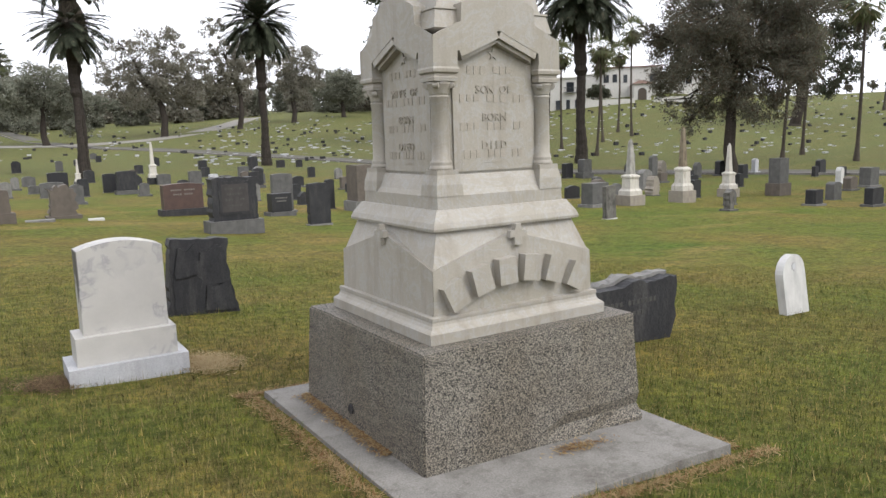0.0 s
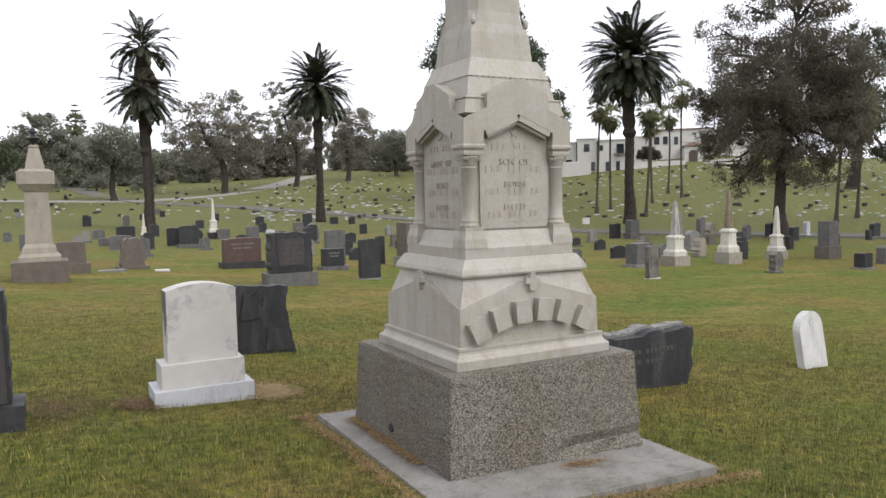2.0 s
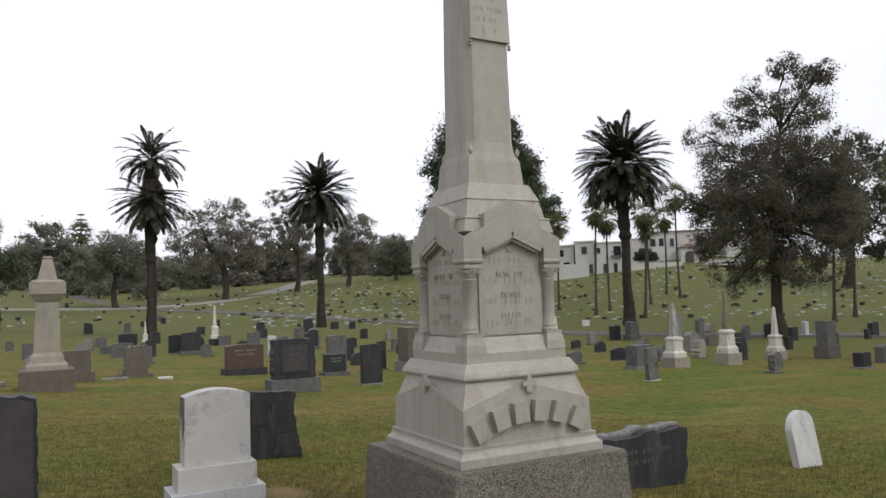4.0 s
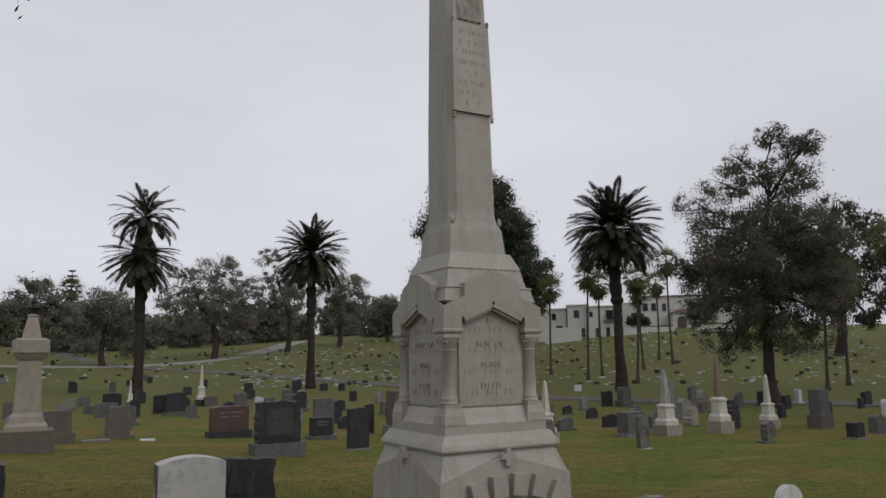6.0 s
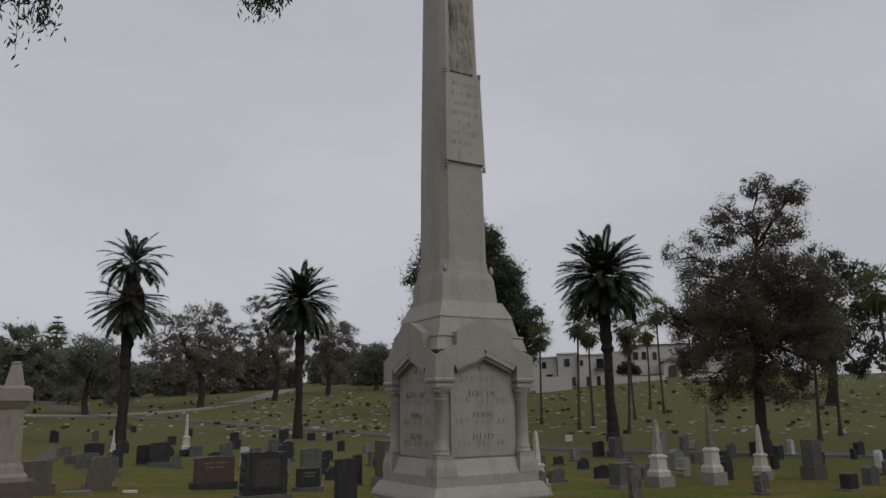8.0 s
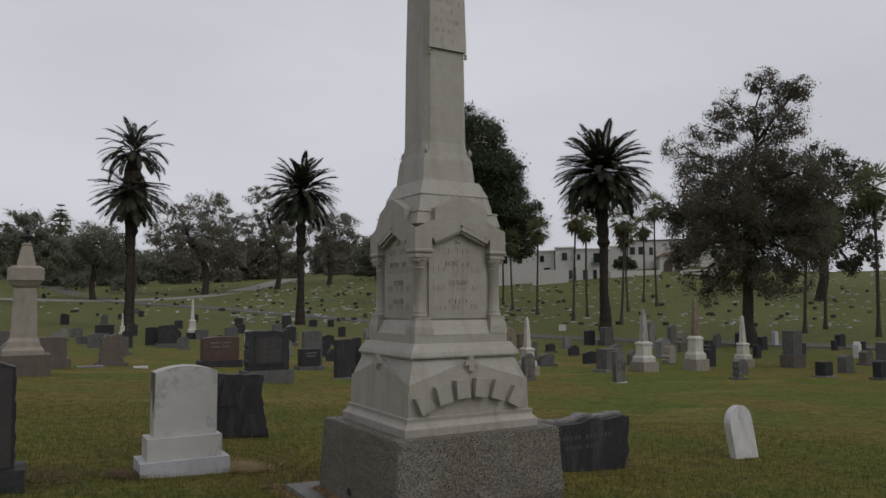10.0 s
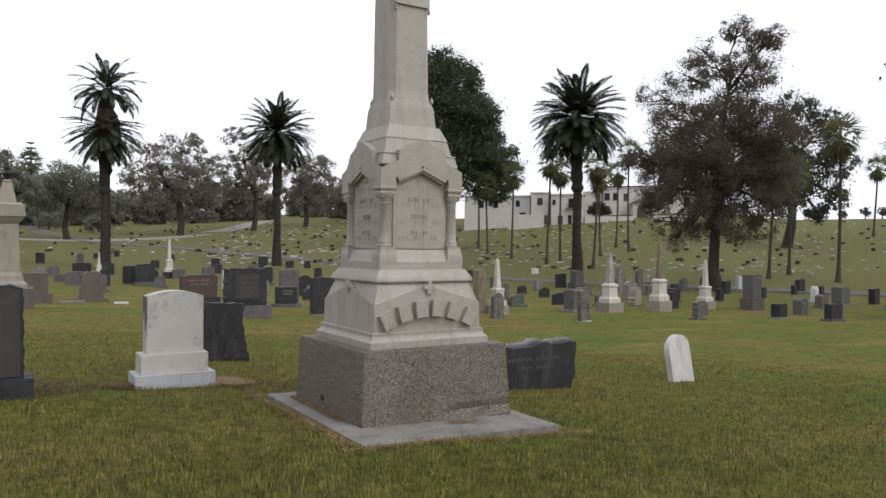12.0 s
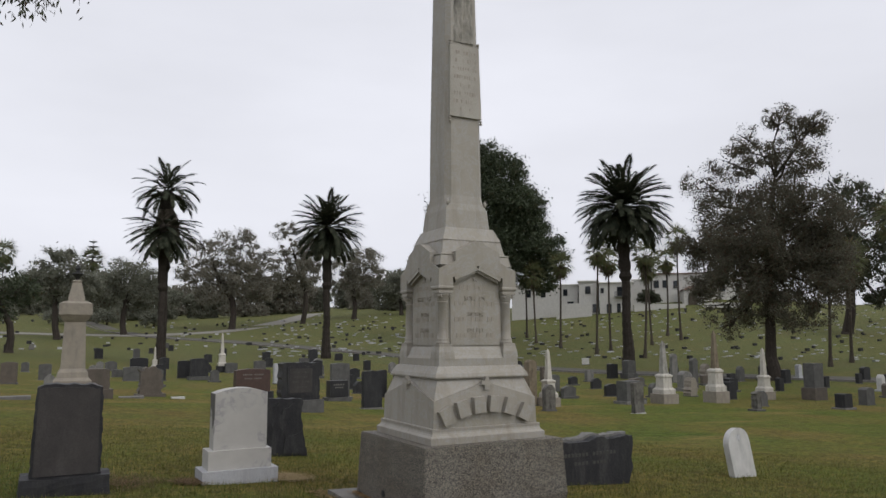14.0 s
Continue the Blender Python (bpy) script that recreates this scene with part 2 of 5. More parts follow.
THIN_BARK = stone_mat("fan_palm_bark", (0.085, 0.072, 0.058), (0.060, 0.050, 0.042), (0.035, 0.03, 0.026), 0.9, 0.1, fine=20, grain=0.5, relief=0.03)
FROND = leaf_mat("palm_frond", (0.022, 0.027, 0.016), (0.050, 0.058, 0.035), (0.09, 0.075, 0.05), 0.05, 0.8, 0.12)
DEAD_FROND = leaf_mat("dead_palm_frond", (0.10, 0.085, 0.064), (0.19, 0.16, 0.125), (0.06, 0.05, 0.036), 0.25, 0.8)
FAN = leaf_mat("fan_palm_leaf", (0.085, 0.098, 0.048), (0.155, 0.165, 0.080), (0.15, 0.12, 0.06), 0.15)
LEAF_FIG = leaf_mat("glossy_fig_leaf", (0.034, 0.046, 0.026), (0.085, 0.105, 0.058), (0.07, 0.06, 0.03), 0.04, 0.45, 0.3)
LEAF_DARK = leaf_mat("dark_leaf", (0.050, 0.058, 0.040), (0.105, 0.116, 0.074), (0.075, 0.055, 0.035), 0.12)
LEAF_OLIVE = leaf_mat("olive_leaf", (0.086, 0.083, 0.062), (0.160, 0.152, 0.114), (0.120, 0.085, 0.060), 0.14, 0.65)
LEAF_GREEN = leaf_mat("green_leaf", (0.046, 0.058, 0.036), (0.090, 0.108, 0.062), (0.07, 0.06, 0.03), 0.05)
# Far-tree leaves, paled beyond real foliage so the colour stands in for distance haze.
LEAF_FAR = leaf_mat("haze_paled_grey_leaf", (0.200, 0.192, 0.155), (0.300, 0.288, 0.236), (0.13, 0.105, 0.08), 0.15, 0.7, 0.5)
LEAF_FAR_GREEN = leaf_mat("haze_paled_green_leaf", (0.155, 0.163, 0.126), (0.245, 0.250, 0.196), (0.10, 0.085, 0.06), 0.08, 0.7, 0.5)
ASPHALT = stone_mat("worn_asphalt", (0.110, 0.104, 0.090), (0.088, 0.083, 0.072), (0.09, 0.085, 0.07), 0.9, 0.2, fine=40)
PALE_ROAD = stone_mat("pale_gravel_road", (0.25, 0.235, 0.21), (0.19, 0.18, 0.16), (0.22, 0.21, 0.19), 0.9, 0.2, fine=40)
STUCCO = stone_mat("white_stucco", (0.56, 0.545, 0.51), (0.48, 0.47, 0.44), (0.34, 0.33, 0.30), 0.9, 0.2, fine=20, grain=0.1)
TILE = stone_mat("clay_roof_tile", (0.15, 0.095, 0.072), (0.12, 0.078, 0.062), (0.09, 0.06, 0.05), 0.85, 0.2, fine=8)
PANE, _n, _l, _b = nodes_of("dark_window_glass", 0.08, 0.5)
_b.inputs["Base Color"].default_value = (0.02, 0.023, 0.027, 1)
WOOD, _n, _l, _b = nodes_of("weathered_pole_wood", 0.9, 0.1)
_b.inputs["Base Color"].default_value = (0.09, 0.075, 0.06, 1)

# ---- mesh tools ----
def part(name, bm, material, parent=None, label="", smooth=False):
    """One mesh object under a thing or a part."""
    me = bpy.data.meshes.new(name)
    if isinstance(bm, tuple):
        verts, faces = bm
        me.from_pydata([tuple(v) for v in verts], [], faces)
    else:
        bmesh.ops.recalc_face_normals(bm, faces=bm.faces)
        bm.to_mesh(me)
        bm.free()
    me.materials.append(material)
    if smooth:
        me.polygons.foreach_set("use_smooth", [True] * len(me.polygons))
    ob = new(name, me)
    if parent:
        ob.parent = parent
    return tagged(ob, label) if label else ob


def thing(name, place, label, category, group="", turn=0.0, lean=0.0, kind=""):
    e = new(name)
    e.empty_display_size = 0.2
    e.matrix_basis = pose(*place, lean, 0, turn)
    return tagged(e, label, category, group, kind)


def bevelled(bm, offset, segments=2):
    if offset > 0:
        edges = [e for e in bm.edges if len(e.link_faces) == 2 and e.calc_face_angle(0) > 0.35]
        bmesh.ops.bevel(bm, geom=edges, offset=offset, segments=segments, affect="EDGES", clamp_overlap=True)
    return bm


def block(w, d, h, x=0.0, y=0.0, z=0.0, top=1.0, bev=0.008, turn=None):
    """A block on z with a battered top and worn edges."""
    bm = bmesh.new()
    vs = []
    for zz, k in ((0, 1.0), (h, top)):
        vs.append([bm.verts.new((sx * w / 2 * k, sy * d / 2 * k, zz)) for sx, sy in ((-1, -1), (1, -1), (1, 1), (-1, 1))])
    bm.faces.new(vs[0][::-1])
    bm.faces.new(vs[1])
    for i in range(4):
        bm.faces.new((vs[0][i], vs[0][(i + 1) % 4], vs[1][(i + 1) % 4], vs[1][i]))
    bevelled(bm, bev)
    if turn:
        bmesh.ops.transform(bm, matrix=turn, verts=bm.verts)
    bmesh.ops.translate(bm, vec=(x, y, z), verts=bm.verts)
    return bm


def squares(profile, x=0.0, y=0.0, bev=0.004):
    """Square rings stacked by (half width, height[, corner cut])."""
    bm = bmesh.new()
    rings = []
    for row in profile:
        a, z = row[0], row[1]
        c = row[2] if len(row) > 2 else 0
        pts = []
        for sx, sy in ((-1, -1), (1, -1), (1, 1), (-1, 1)):
            if len(row) > 2:
                first, last = (sx * a, sy * (a - c)), (sx * (a - c), sy * a)
                pts += [first, last] if sx * sy > 0 else [last, first]
            else:
                pts.append((sx * a, sy * a))
        rings.append([bm.verts.new((x + p[0], y + p[1], z)) for p in pts])
    k = len(rings[0])
    bm.faces.new(rings[0][::-1])
    bm.faces.new(rings[-1])
    for r0, r1 in zip(rings, rings[1:]):
        for i in range(k):
            bm.faces.new((r0[i], r0[(i + 1) % k], r1[(i + 1) % k], r1[i]))
    return bevelled(bm, bev, 1)


def lathe(profile, x=0.0, y=0.0, n=16):
    bm = bmesh.new()
    rings = [[bm.verts.new((x + r * math.cos(2 * math.pi * i / n), y + r * math.sin(2 * math.pi * i / n), z)) for i in range(n)] for r, z in profile]
    bm.faces.new(rings[0][::-1])
    bm.faces.new(rings[-1])
    for r0, r1 in zip(rings, rings[1:]):
        for i in range(n):
            bm.faces.new((r0[i], r0[(i + 1) % n], r1[(i + 1) % n], r1[i]))
    return bm


def plate(outline, y0, y1, bev=0.0, back=None):
    """An upright plate with an outline in x, z, from y0 (front) to y1; back maps the rear points."""
    bm = bmesh.new()
    f = [bm.verts.new((x, y0(z) if callable(y0) else y0, z)) for x, z in outline]
    b = [bm.verts.new((*(back(x, z) if back else (x, y1)), z)) for x, z in outline]
    n = len(outline)
    bm.faces.new(f)
    bm.faces.new(b[::-1])
    for i in range(n):
        bm.faces.new((f[(i + 1) % n], f[i], b[i], b[(i + 1) % n]))
    return bevelled(bm, bev, 2)


def jagged(outline, amount, seed, step=0.05, low=0.05):
    """An outline broken up into short uneven steps, but for its foot."""
    r = random.Random(seed)
    out = []
    for (x0, z0), (x1, z1) in zip(outline, outline[1:] + outline[:1]):
        n = max(1, int(math.hypot(x1 - x0, z1 - z0) / step))
        for i in range(n):
            x, z = x0 + (x1 - x0) * i / n, z0 + (z1 - z0) * i / n
            k = amount if z > min(p[1] for p in outline) + low else 0
            out.append((x + r.uniform(-k, k), z + r.uniform(-k, k)))
    return out


def turned(bm, degrees):
    bmesh.ops.rotate(bm, cent=(0, 0, 0), matrix=Matrix.Rotation(radians(degrees), 3, "Z"), verts=bm.verts)
    return bm


def roughened(bm, cuts, amount, size, where=None):
    """Split and broken stone: cut up and pushed about by noise."""
    bmesh.ops.subdivide_edges(bm, edges=bm.edges[:], cuts=cuts, use_grid_fill=True)
    for v in bm.verts:
        if where is None or where(v.co):
            v.co += Vector(noise.noise_vector(v.co * size)) * amount
    return bm


def quads(centres, us, vs, pointed=False):
    """Mesh data of many small leaves: centre, half length and half width vectors."""
    c, u, v = (np.asarray(a, float) for a in (centres, us, vs))
    corners = (c - u, c + v, c + u, c - v)
    verts = np.stack(corners, 1).reshape(-1, 3)
    return verts, np.arange(len(verts)).reshape(-1, 4)


def leaf_part(name, verts, faces, material, parent=None, label=""):
    k = faces.shape[1]
    me = bpy.data.meshes.new(name)
    me.vertices.add(len(verts))
    me.vertices.foreach_set("co", np.ascontiguousarray(verts, np.float32).ravel())
    me.loops.add(faces.size)
    me.loops.foreach_set("vertex_index", np.ascontiguousarray(faces, np.int32).ravel())
    me.polygons.add(len(faces))
    me.polygons.foreach_set("loop_start", np.arange(0, faces.size, k, dtype=np.int32))
    me.update(calc_edges=True)
    me.materials.append(material)
    ob = new(name, me)
    if parent:
        ob.parent = parent
    return tagged(ob, label) if label else ob


def tube(bm, pts, radii, n=7):
    """A limb along points."""
    rings = []
    for i, p in enumerate(pts):
        way = (pts[min(i + 1, len(pts) - 1)] - pts[max(i - 1, 0)]).normalized()
        side = way.cross(Vector((0.31, 0.95, 0.05))).normalized()
        up = side.cross(way)
        rings.append([bm.verts.new(p + radii[i] * (math.cos(2 * math.pi * k / n) * side + math.sin(2 * math.pi * k / n) * up)) for k in range(n)])
    for r0, r1 in zip(rings, rings[1:]):
        for k in range(n):
            bm.faces.new((r0[k], r0[(k + 1) % n], r1[(k + 1) % n], r1[k]))
    bm.faces.new(rings[0][::-1])
    bm.faces.new(rings[-1])


# ---- the ground: a lawn that falls gently, then a hill behind the road ----
def ease(a, b, x):
    u = min(1.0, max(0.0, (x - a) / (b - a)))
    return u * u * (3 - 2 * u)


def height(x, y):
    s = 0.075 * x + 0.022 * y
    z = -0.05 - 2.2 * (1 - math.exp(-s / 2.2)) if s > 0 else -0.05 - 0.25 * math.tanh(s * 3.2)
    d = math.hypot(x, y)
    z += 1.4 * ease(32, 75, d)
    az = math.degrees(math.atan2(x + 3, y + 5))
    if az < -90:
        az = -90
    rise = 4.0 + 2.5 * ease(5, 25, az) + 5.0 * ease(26, 51, az) - 3.6 * ease(45, 58, az)
    z += 0.055 * min(130, max(0.0, d - 125)) * (1 - ease(26, 44, az)) * ease(-40, -25, az)
    return z + rise * ease(62, 150, d) * (1.0 if y > -60 else 0.6)


def axis(n, reach, k):
    return [reach * math.sinh(k * i / n) / math.sinh(k) for i in range(-n, n + 1)]


xs = axis(95, 1200, 7.6)
gv = [(x, y, height(x, y) + (0.014 * noise.noise(Vector((x * 1.3, y * 1.3, 0))) + 0.03 * noise.noise(Vector((x * 0.3, y * 0.3, 4))) if abs(x) + abs(y) < 90 else 0)) for y in xs for x in xs]
row = len(xs)
gf = [(j * row + i, j * row + i + 1, (j + 1) * row + i + 1, (j + 1) * row + i) for j in range(row - 1) for i in range(row - 1)]
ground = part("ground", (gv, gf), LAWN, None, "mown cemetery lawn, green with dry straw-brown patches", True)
tagged(ground, category="lawn", kind="structure")


def ribbon(name, pts, width, lift, material, label, category, steps=14):
    """A strip that lies on the ground along a smooth line."""
    line = []
    for i in range(len(pts) - 1):
        p0, p1, p2, p3 = (Vector((*pts[min(max(k, 0), len(pts) - 1)], 0)) for k in (i - 1, i, i + 1, i + 2))
        for s in range(steps):
            u = s / steps
            line.append(0.5 * (2 * p1 + (p2 - p0) * u + (2 * p0 - 5 * p1 + 4 * p2 - p3) * u * u + (3 * p1 - p0 - 3 * p2 + p3) * u ** 3))
    verts, faces = [], []
    across = 5
    for i, p in enumerate(line):
        way = (line[min(i + 1, len(line) - 1)] - line[max(i - 1, 0)]).normalized()
        side = Vector((way.y, -way.x, 0))
        for k in range(across):
            q = p + side * width * (k / (across - 1) - 0.5)
            verts.append((q.x, q.y, height(q.x, q.y) + lift))
        q0, q1 = p - side * width * 0.5, p + side * width * 0.5
        verts += [(q1.x, q1.y, height(q1.x, q1.y) - 0.3), (q0.x, q0.y, height(q0.x, q0.y) - 0.3)]
    k = across + 2
    for i in range(len(line) - 1):
        for j in range(k):
            faces.append((i * k + j, i * k + (j + 1) % k, (i + 1) * k + (j + 1) % k, (i + 1) * k + j))
    ob = part(name, (verts, faces), material, None, label)
    return tagged(ob, category=category, kind="structure")


DRIVE = [(-6, 190), (5, 118), (14.8, 95.5), (19.3, 85.6), (27, 63.4), (31, 42), (41, 25), (45, 13), (49, -4), (52, -40)]
ribbon("road", [(x + 2.2 * 0.87, y + 2.2 * 0.5) for x, y in DRIVE], 2.6, 0.03, ASPHALT, "worn grey asphalt cemetery drive below the hill", "road")
ribbon("kerb", DRIVE, 0.22, 0.14, CONCRETE, "pale concrete kerb along the drive", "kerb")
ribbon("road_upper", [(-60, 112), (-25, 111), (4.4, 110), (14, 113), (21.9, 116), (31.7, 125), (38.7, 133), (48, 150)], 4.5, 0.06, PALE_ROAD, "pale gravel road along the foot of the hill", "road")

# ---- the tall marble monument on its granite block ----
slab = part("foundation_slab", block(1.84, 2.24, 0.30, -0.06, -0.155, -0.30, 0.985, 0.022, Matrix.Rotation(radians(1.9), 4, "Y")), CONCRETE, None, "worn grey concrete slab under the granite block")
tagged(slab, category="slab")
lip = part("footing_lip", roughened(block(1.94, 2.36, 0.2, -0.06, -0.185, -0.30, 0.99, 0.02, Matrix.Rotation(radians(1.9), 4, "Y")), 2, 0.012, 5), CONCRETE, slab, "crumbling lower concrete edge")
mon = thing("monument", (0, 0, 0.0), "tall weathered white marble obelisk monument on a speckled granite block", "monument")


def mpart(name, bm, material=MARBLE, parent=mon, label="", smooth=False):
    return part(name, bm, material, parent, label, smooth)


g = squares([(0.742, -0.07), (0.705, 0.612)], bev=0.0)
bmesh.ops.subdivide_edges(g, edges=g.edges[:], cuts=9, use_grid_fill=True)
for v in g.verts:
    v.co += Vector(noise.noise_vector(v.co * 3.1)) * 0.006
    if v.co.y < -0.6 and v.co.x > 0.05 and v.co.z < 0.11 and v.co.z > 0.0:
        v.co.y += 0.022 * (1 + noise.noise(v.co * 6))
mpart("granite_block", bevelled(g, 0.008), GRANITE, label="rough speckled grey granite block with rounded edges")
# Dark disc on the granite: its colour stands in for a small hole's shade.
hole_mesh = lathe([(0.030, -0.004), (0.026, 0.006), (0.012, 0.004)], n=9)
bmesh.ops.rotate(hole_mesh, cent=(0, 0, 0), matrix=Matrix.Rotation(-math.pi / 2, 3, "Y"), verts=hole_mesh.verts)
bmesh.ops.translate(hole_mesh, vec=(-0.739, 0.073, 0.123), verts=hole_mesh.verts)
mpart("dark_knot", hole_mesh, DARK)
mpart("stepped_base", squares([(0.585, 0.612), (0.587, 0.668), (0.580, 0.676), (0.566, 0.686), (0.556, 0.702), (0.553, 0.718), (0.556, 0.728), (0.556, 0.742), (0.540, 0.746)], bev=0.0025), label="moulded marble base course")
die_outline = [(-0.532, 0.744), (0.532, 0.744), (0.527, 0.978), (0.03, 1.118), (-0.03, 1.118), (-0.527, 0.978)]
mpart("die_core", squares([(0.523, 0.760), (0.517, 0.985), (0.452, 1.166)], bev=0.003))
for k in range(4):
    d = plate(die_outline, lambda z: -0.534 + 0.022 * (z - 0.744), 0, 0.003,
              lambda x, z: (x * 0.80 if abs(x) > 0.4 else x, -0.40))
    face_plate = mpart("die_panel", turned(d, 90 * k), label="plain gabled marble panel")
    for x, z, w, h in ((0, 1.098, 0.052, 0.092), (0, 1.112, 0.115, 0.036), (0, 1.150, 0.036, 0.030)):
        mpart("leaf_ornament", turned(block(w, 0.035, h, x, -0.535, z - h / 2 + 0.01, 0.9, 0.008), 90 * k))
# six worn raised bars in a shallow arch on the front
for i in range(6):
    u = (i - 2.5) / 2.5
    x = 0.405 * u - 0.012
    z = 0.938 - 0.090 * u * u
    bar = plate([(-0.058, -0.070), (0.058, -0.070), (0.055, 0.070), (-0.055, 0.070)], -0.052, 0.01, 0.009)
    bmesh.ops.rotate(bar, cent=(0, 0, 0), matrix=Matrix.Rotation(radians(27 * u), 3, "Y"), verts=bar.verts)
    bmesh.ops.translate(bar, vec=(x, -0.532, z), verts=bar.verts)
    mpart("raised_bar", bar)
mpart("band", squares([(0.462, 1.160), (0.484, 1.164), (0.486, 1.178), (0.476, 1.205), (0.436, 1.268)], bev=0.003), label="sloped marble band")
mpart("plinth", squares([(0.418, 1.262), (0.416, 1.335), (0.396, 1.362), (0.368, 1.415), (0.352, 1.440)], bev=0.003))
mpart("panel_core", squares([(0.338, 1.43), (0.332, 2.06)], bev=0.0))
for sx in (-1, 1):
    for sy in (-1, 1):
        cx, cy = 0.338 * sx, 0.338 * sy
        foot = squares([(0.082, 1.335), (0.078, 1.395), (0.066, 1.445), (0.066, 1.470)], bev=0.003)
        bmesh.ops.translate(foot, vec=(cx, cy, 0), verts=foot.verts)
        mpart("column_foot", foot)
        mpart("column", lathe([(0.062, 1.468), (0.064, 1.480), (0.058, 1.490), (0.054, 1.496), (0.058, 1.506), (0.056, 1.514), (0.049, 1.522), (0.048, 1.60), (0.046, 1.838), (0.050, 1.842), (0.050, 1.852)], cx, cy, 20), smooth=True)
        cap = mpart("capital", lathe([(0.046, 1.850), (0.050, 1.866), (0.056, 1.886), (0.066, 1.905), (0.070, 1.915), (0.060, 1.925)], cx, cy, 16), label="carved leafy marble capital", smooth=True)
        for q in range(4):
            a = math.pi / 4 + q * math.pi / 2
            vol = lathe([(0.006, -0.016), (0.017, -0.015), (0.017, 0.015), (0.006, 0.016)], n=10)
            bmesh.ops.rotate(vol, cent=(0, 0, 0), matrix=Matrix.Rotation(math.pi / 2, 3, "X"), verts=vol.verts)
            bmesh.ops.rotate(vol, cent=(0, 0, 0), matrix=Matrix.Rotation(a, 3, "Z"), verts=vol.verts)
            bmesh.ops.translate(vol, vec=(cx + 0.066 * math.cos(a), cy + 0.066 * math.sin(a), 1.903), verts=vol.verts)
            mpart("volute", vol, parent=cap)
        ent = squares([(0.070, 1.922), (0.072, 1.938), (0.064, 1.946), (0.064, 1.958), (0.078, 1.966), (0.080, 1.982), (0.074, 1.992), (0.074, 2.014)], bev=0.002)
        bmesh.ops.translate(ent, vec=(cx, cy, 0), verts=ent.verts)
        mpart("cornice_block", ent)


worn = random.Random(31)
gable = [(-0.412, 2.005), (-0.268, 2.005), (-0.265, 2.072), (0, 2.184), (0.265, 2.072), (0.268, 2.005), (0.412, 2.005), (0.412, 2.145), (0.240, 2.220), (0.233, 2.312), (0.03, 2.408), (-0.03, 2.408), (-0.233, 2.312), (-0.240, 2.220), (-0.412, 2.145)]
roof = [(-0.33, 2.10), (0.33, 2.10), (0.33, 2.170), (0.235, 2.214), (0.228, 2.306), (0.03, 2.401), (-0.03, 2.401), (-0.228, 2.306), (-0.235, 2.214), (-0.33, 2.170)]
for k in range(4):
    gp = plate(gable, -0.413, 0, 0.004, lambda x, z: (x * 0.72 if abs(x) > 0.3 else x, -0.297))
    gb = mpart("gable", turned(gp, 90 * k), label="carved marble gable hood")
    for s in (-1, 1):
        for lift, y, hh in ((0.018, -0.381, 0.036), (0.046, -0.362, 0.020)):
            mould = block(0.272 - 0.6 * lift, 0.06, hh, 0, 0, -hh / 2, 1.0, 0.005)
            bmesh.ops.rotate(mould, cent=(0, 0, 0), matrix=Matrix.Rotation(radians(22.9 * s), 3, "Y"), verts=mould.verts)
            bmesh.ops.translate(mould, vec=((0.1325 - 0.389 * lift) * s, y, 2.128 - 0.921 * lift), verts=mould.verts)
            mpart("gable_moulding", turned(mould, 90 * k), parent=gb)
    inner = plate([(-0.262, 1.455), (0.262, 1.455), (0.262, 2.045), (0, 2.150), (-0.262, 2.045)], -0.349, -0.325, 0.004)
    panel = mpart("inscribed_panel", turned(inner, 90 * k), label="pale marble panel with worn raised lettering")
    rule = plate([(-0.075, 1.497), (0.075, 1.497), (0.02, 1.507), (-0.02, 1.507)], -0.353, -0.345)
    mpart("ruled_line", turned(rule, 90 * k), parent=panel)
    if k in (0, 3):
        star = []
        for i in range(10):
            r = 0.034 if i % 2 == 0 else 0.013
            star.append((r * math.sin(i * math.pi / 5), 2.068 + r * math.cos(i * math.pi / 5)))
        mpart("star" if k == 0 else "wreath", turned(plate(star[::-1], -0.356, -0.345), 90 * k), parent=panel)
        lines = ((1.985, 0.34, 0), (1.912, 0.19, 1), (1.838, 0.44, 0), (1.766, 0.13, 2), (1.692, 0.44, 0), (1.618, 0.13, 3), (1.545, 0.40, 0))
        for z, w, word in lines:
            if word:
                text = ("", "SON OF" if k == 0 else "WIFE OF", "BORN", "DIED")[word]
                for ci, ch in enumerate(text):
                    if ch == " ":
                        continue
                    cu = bpy.data.curves.new("letter", "FONT")
                    cu.body, cu.size, cu.extrude, cu.align_x, cu.resolution_u = ch, 0.062, 0.003, "CENTER", 2
                    tmp = new("letter", cu)
                    me = bpy.data.meshes.new_from_object(tmp)
                    bpy.data.objects.remove(tmp)
                    me.transform(Matrix.Rotation(radians(90 * k), 4, "Z") @ Matrix.Translation(((ci - (len(text) - 1) / 2) * 0.042, -0.352, z - 0.03 - 0.018)) @ Matrix.Rotation(math.pi / 2, 4, "X"))
                    me.materials.append(LETTER_WORN)
                    ob = new("letter", me)
                    ob.parent = panel
            else:
                n = max(2, round(w / 0.042))
                for i in range(n):
                    if i in (3, 7):
                        continue
                    x0 = -w / 2 + i * w / n
                    wide, low = w / n * worn.uniform(0.62, 0.86), -0.022 + worn.choice((0, 0, 0.006))
                    lb = plate([(x0, z + low), (x0 + wide, z + low), (x0 + wide, z + 0.020), (x0, z + 0.020)], -0.3522, -0.345, 0.0015)
                    mpart("lettering_bar", turned(lb, 90 * k), LETTER_WORN, panel)
for k in range(2):
    rp = plate(roof, -0.33, 0.33)
    for v in rp.verts:
        v.co.y = math.copysign(0.322, v.co.y)
    mpart("cross_roof", turned(rp, 90 * k))
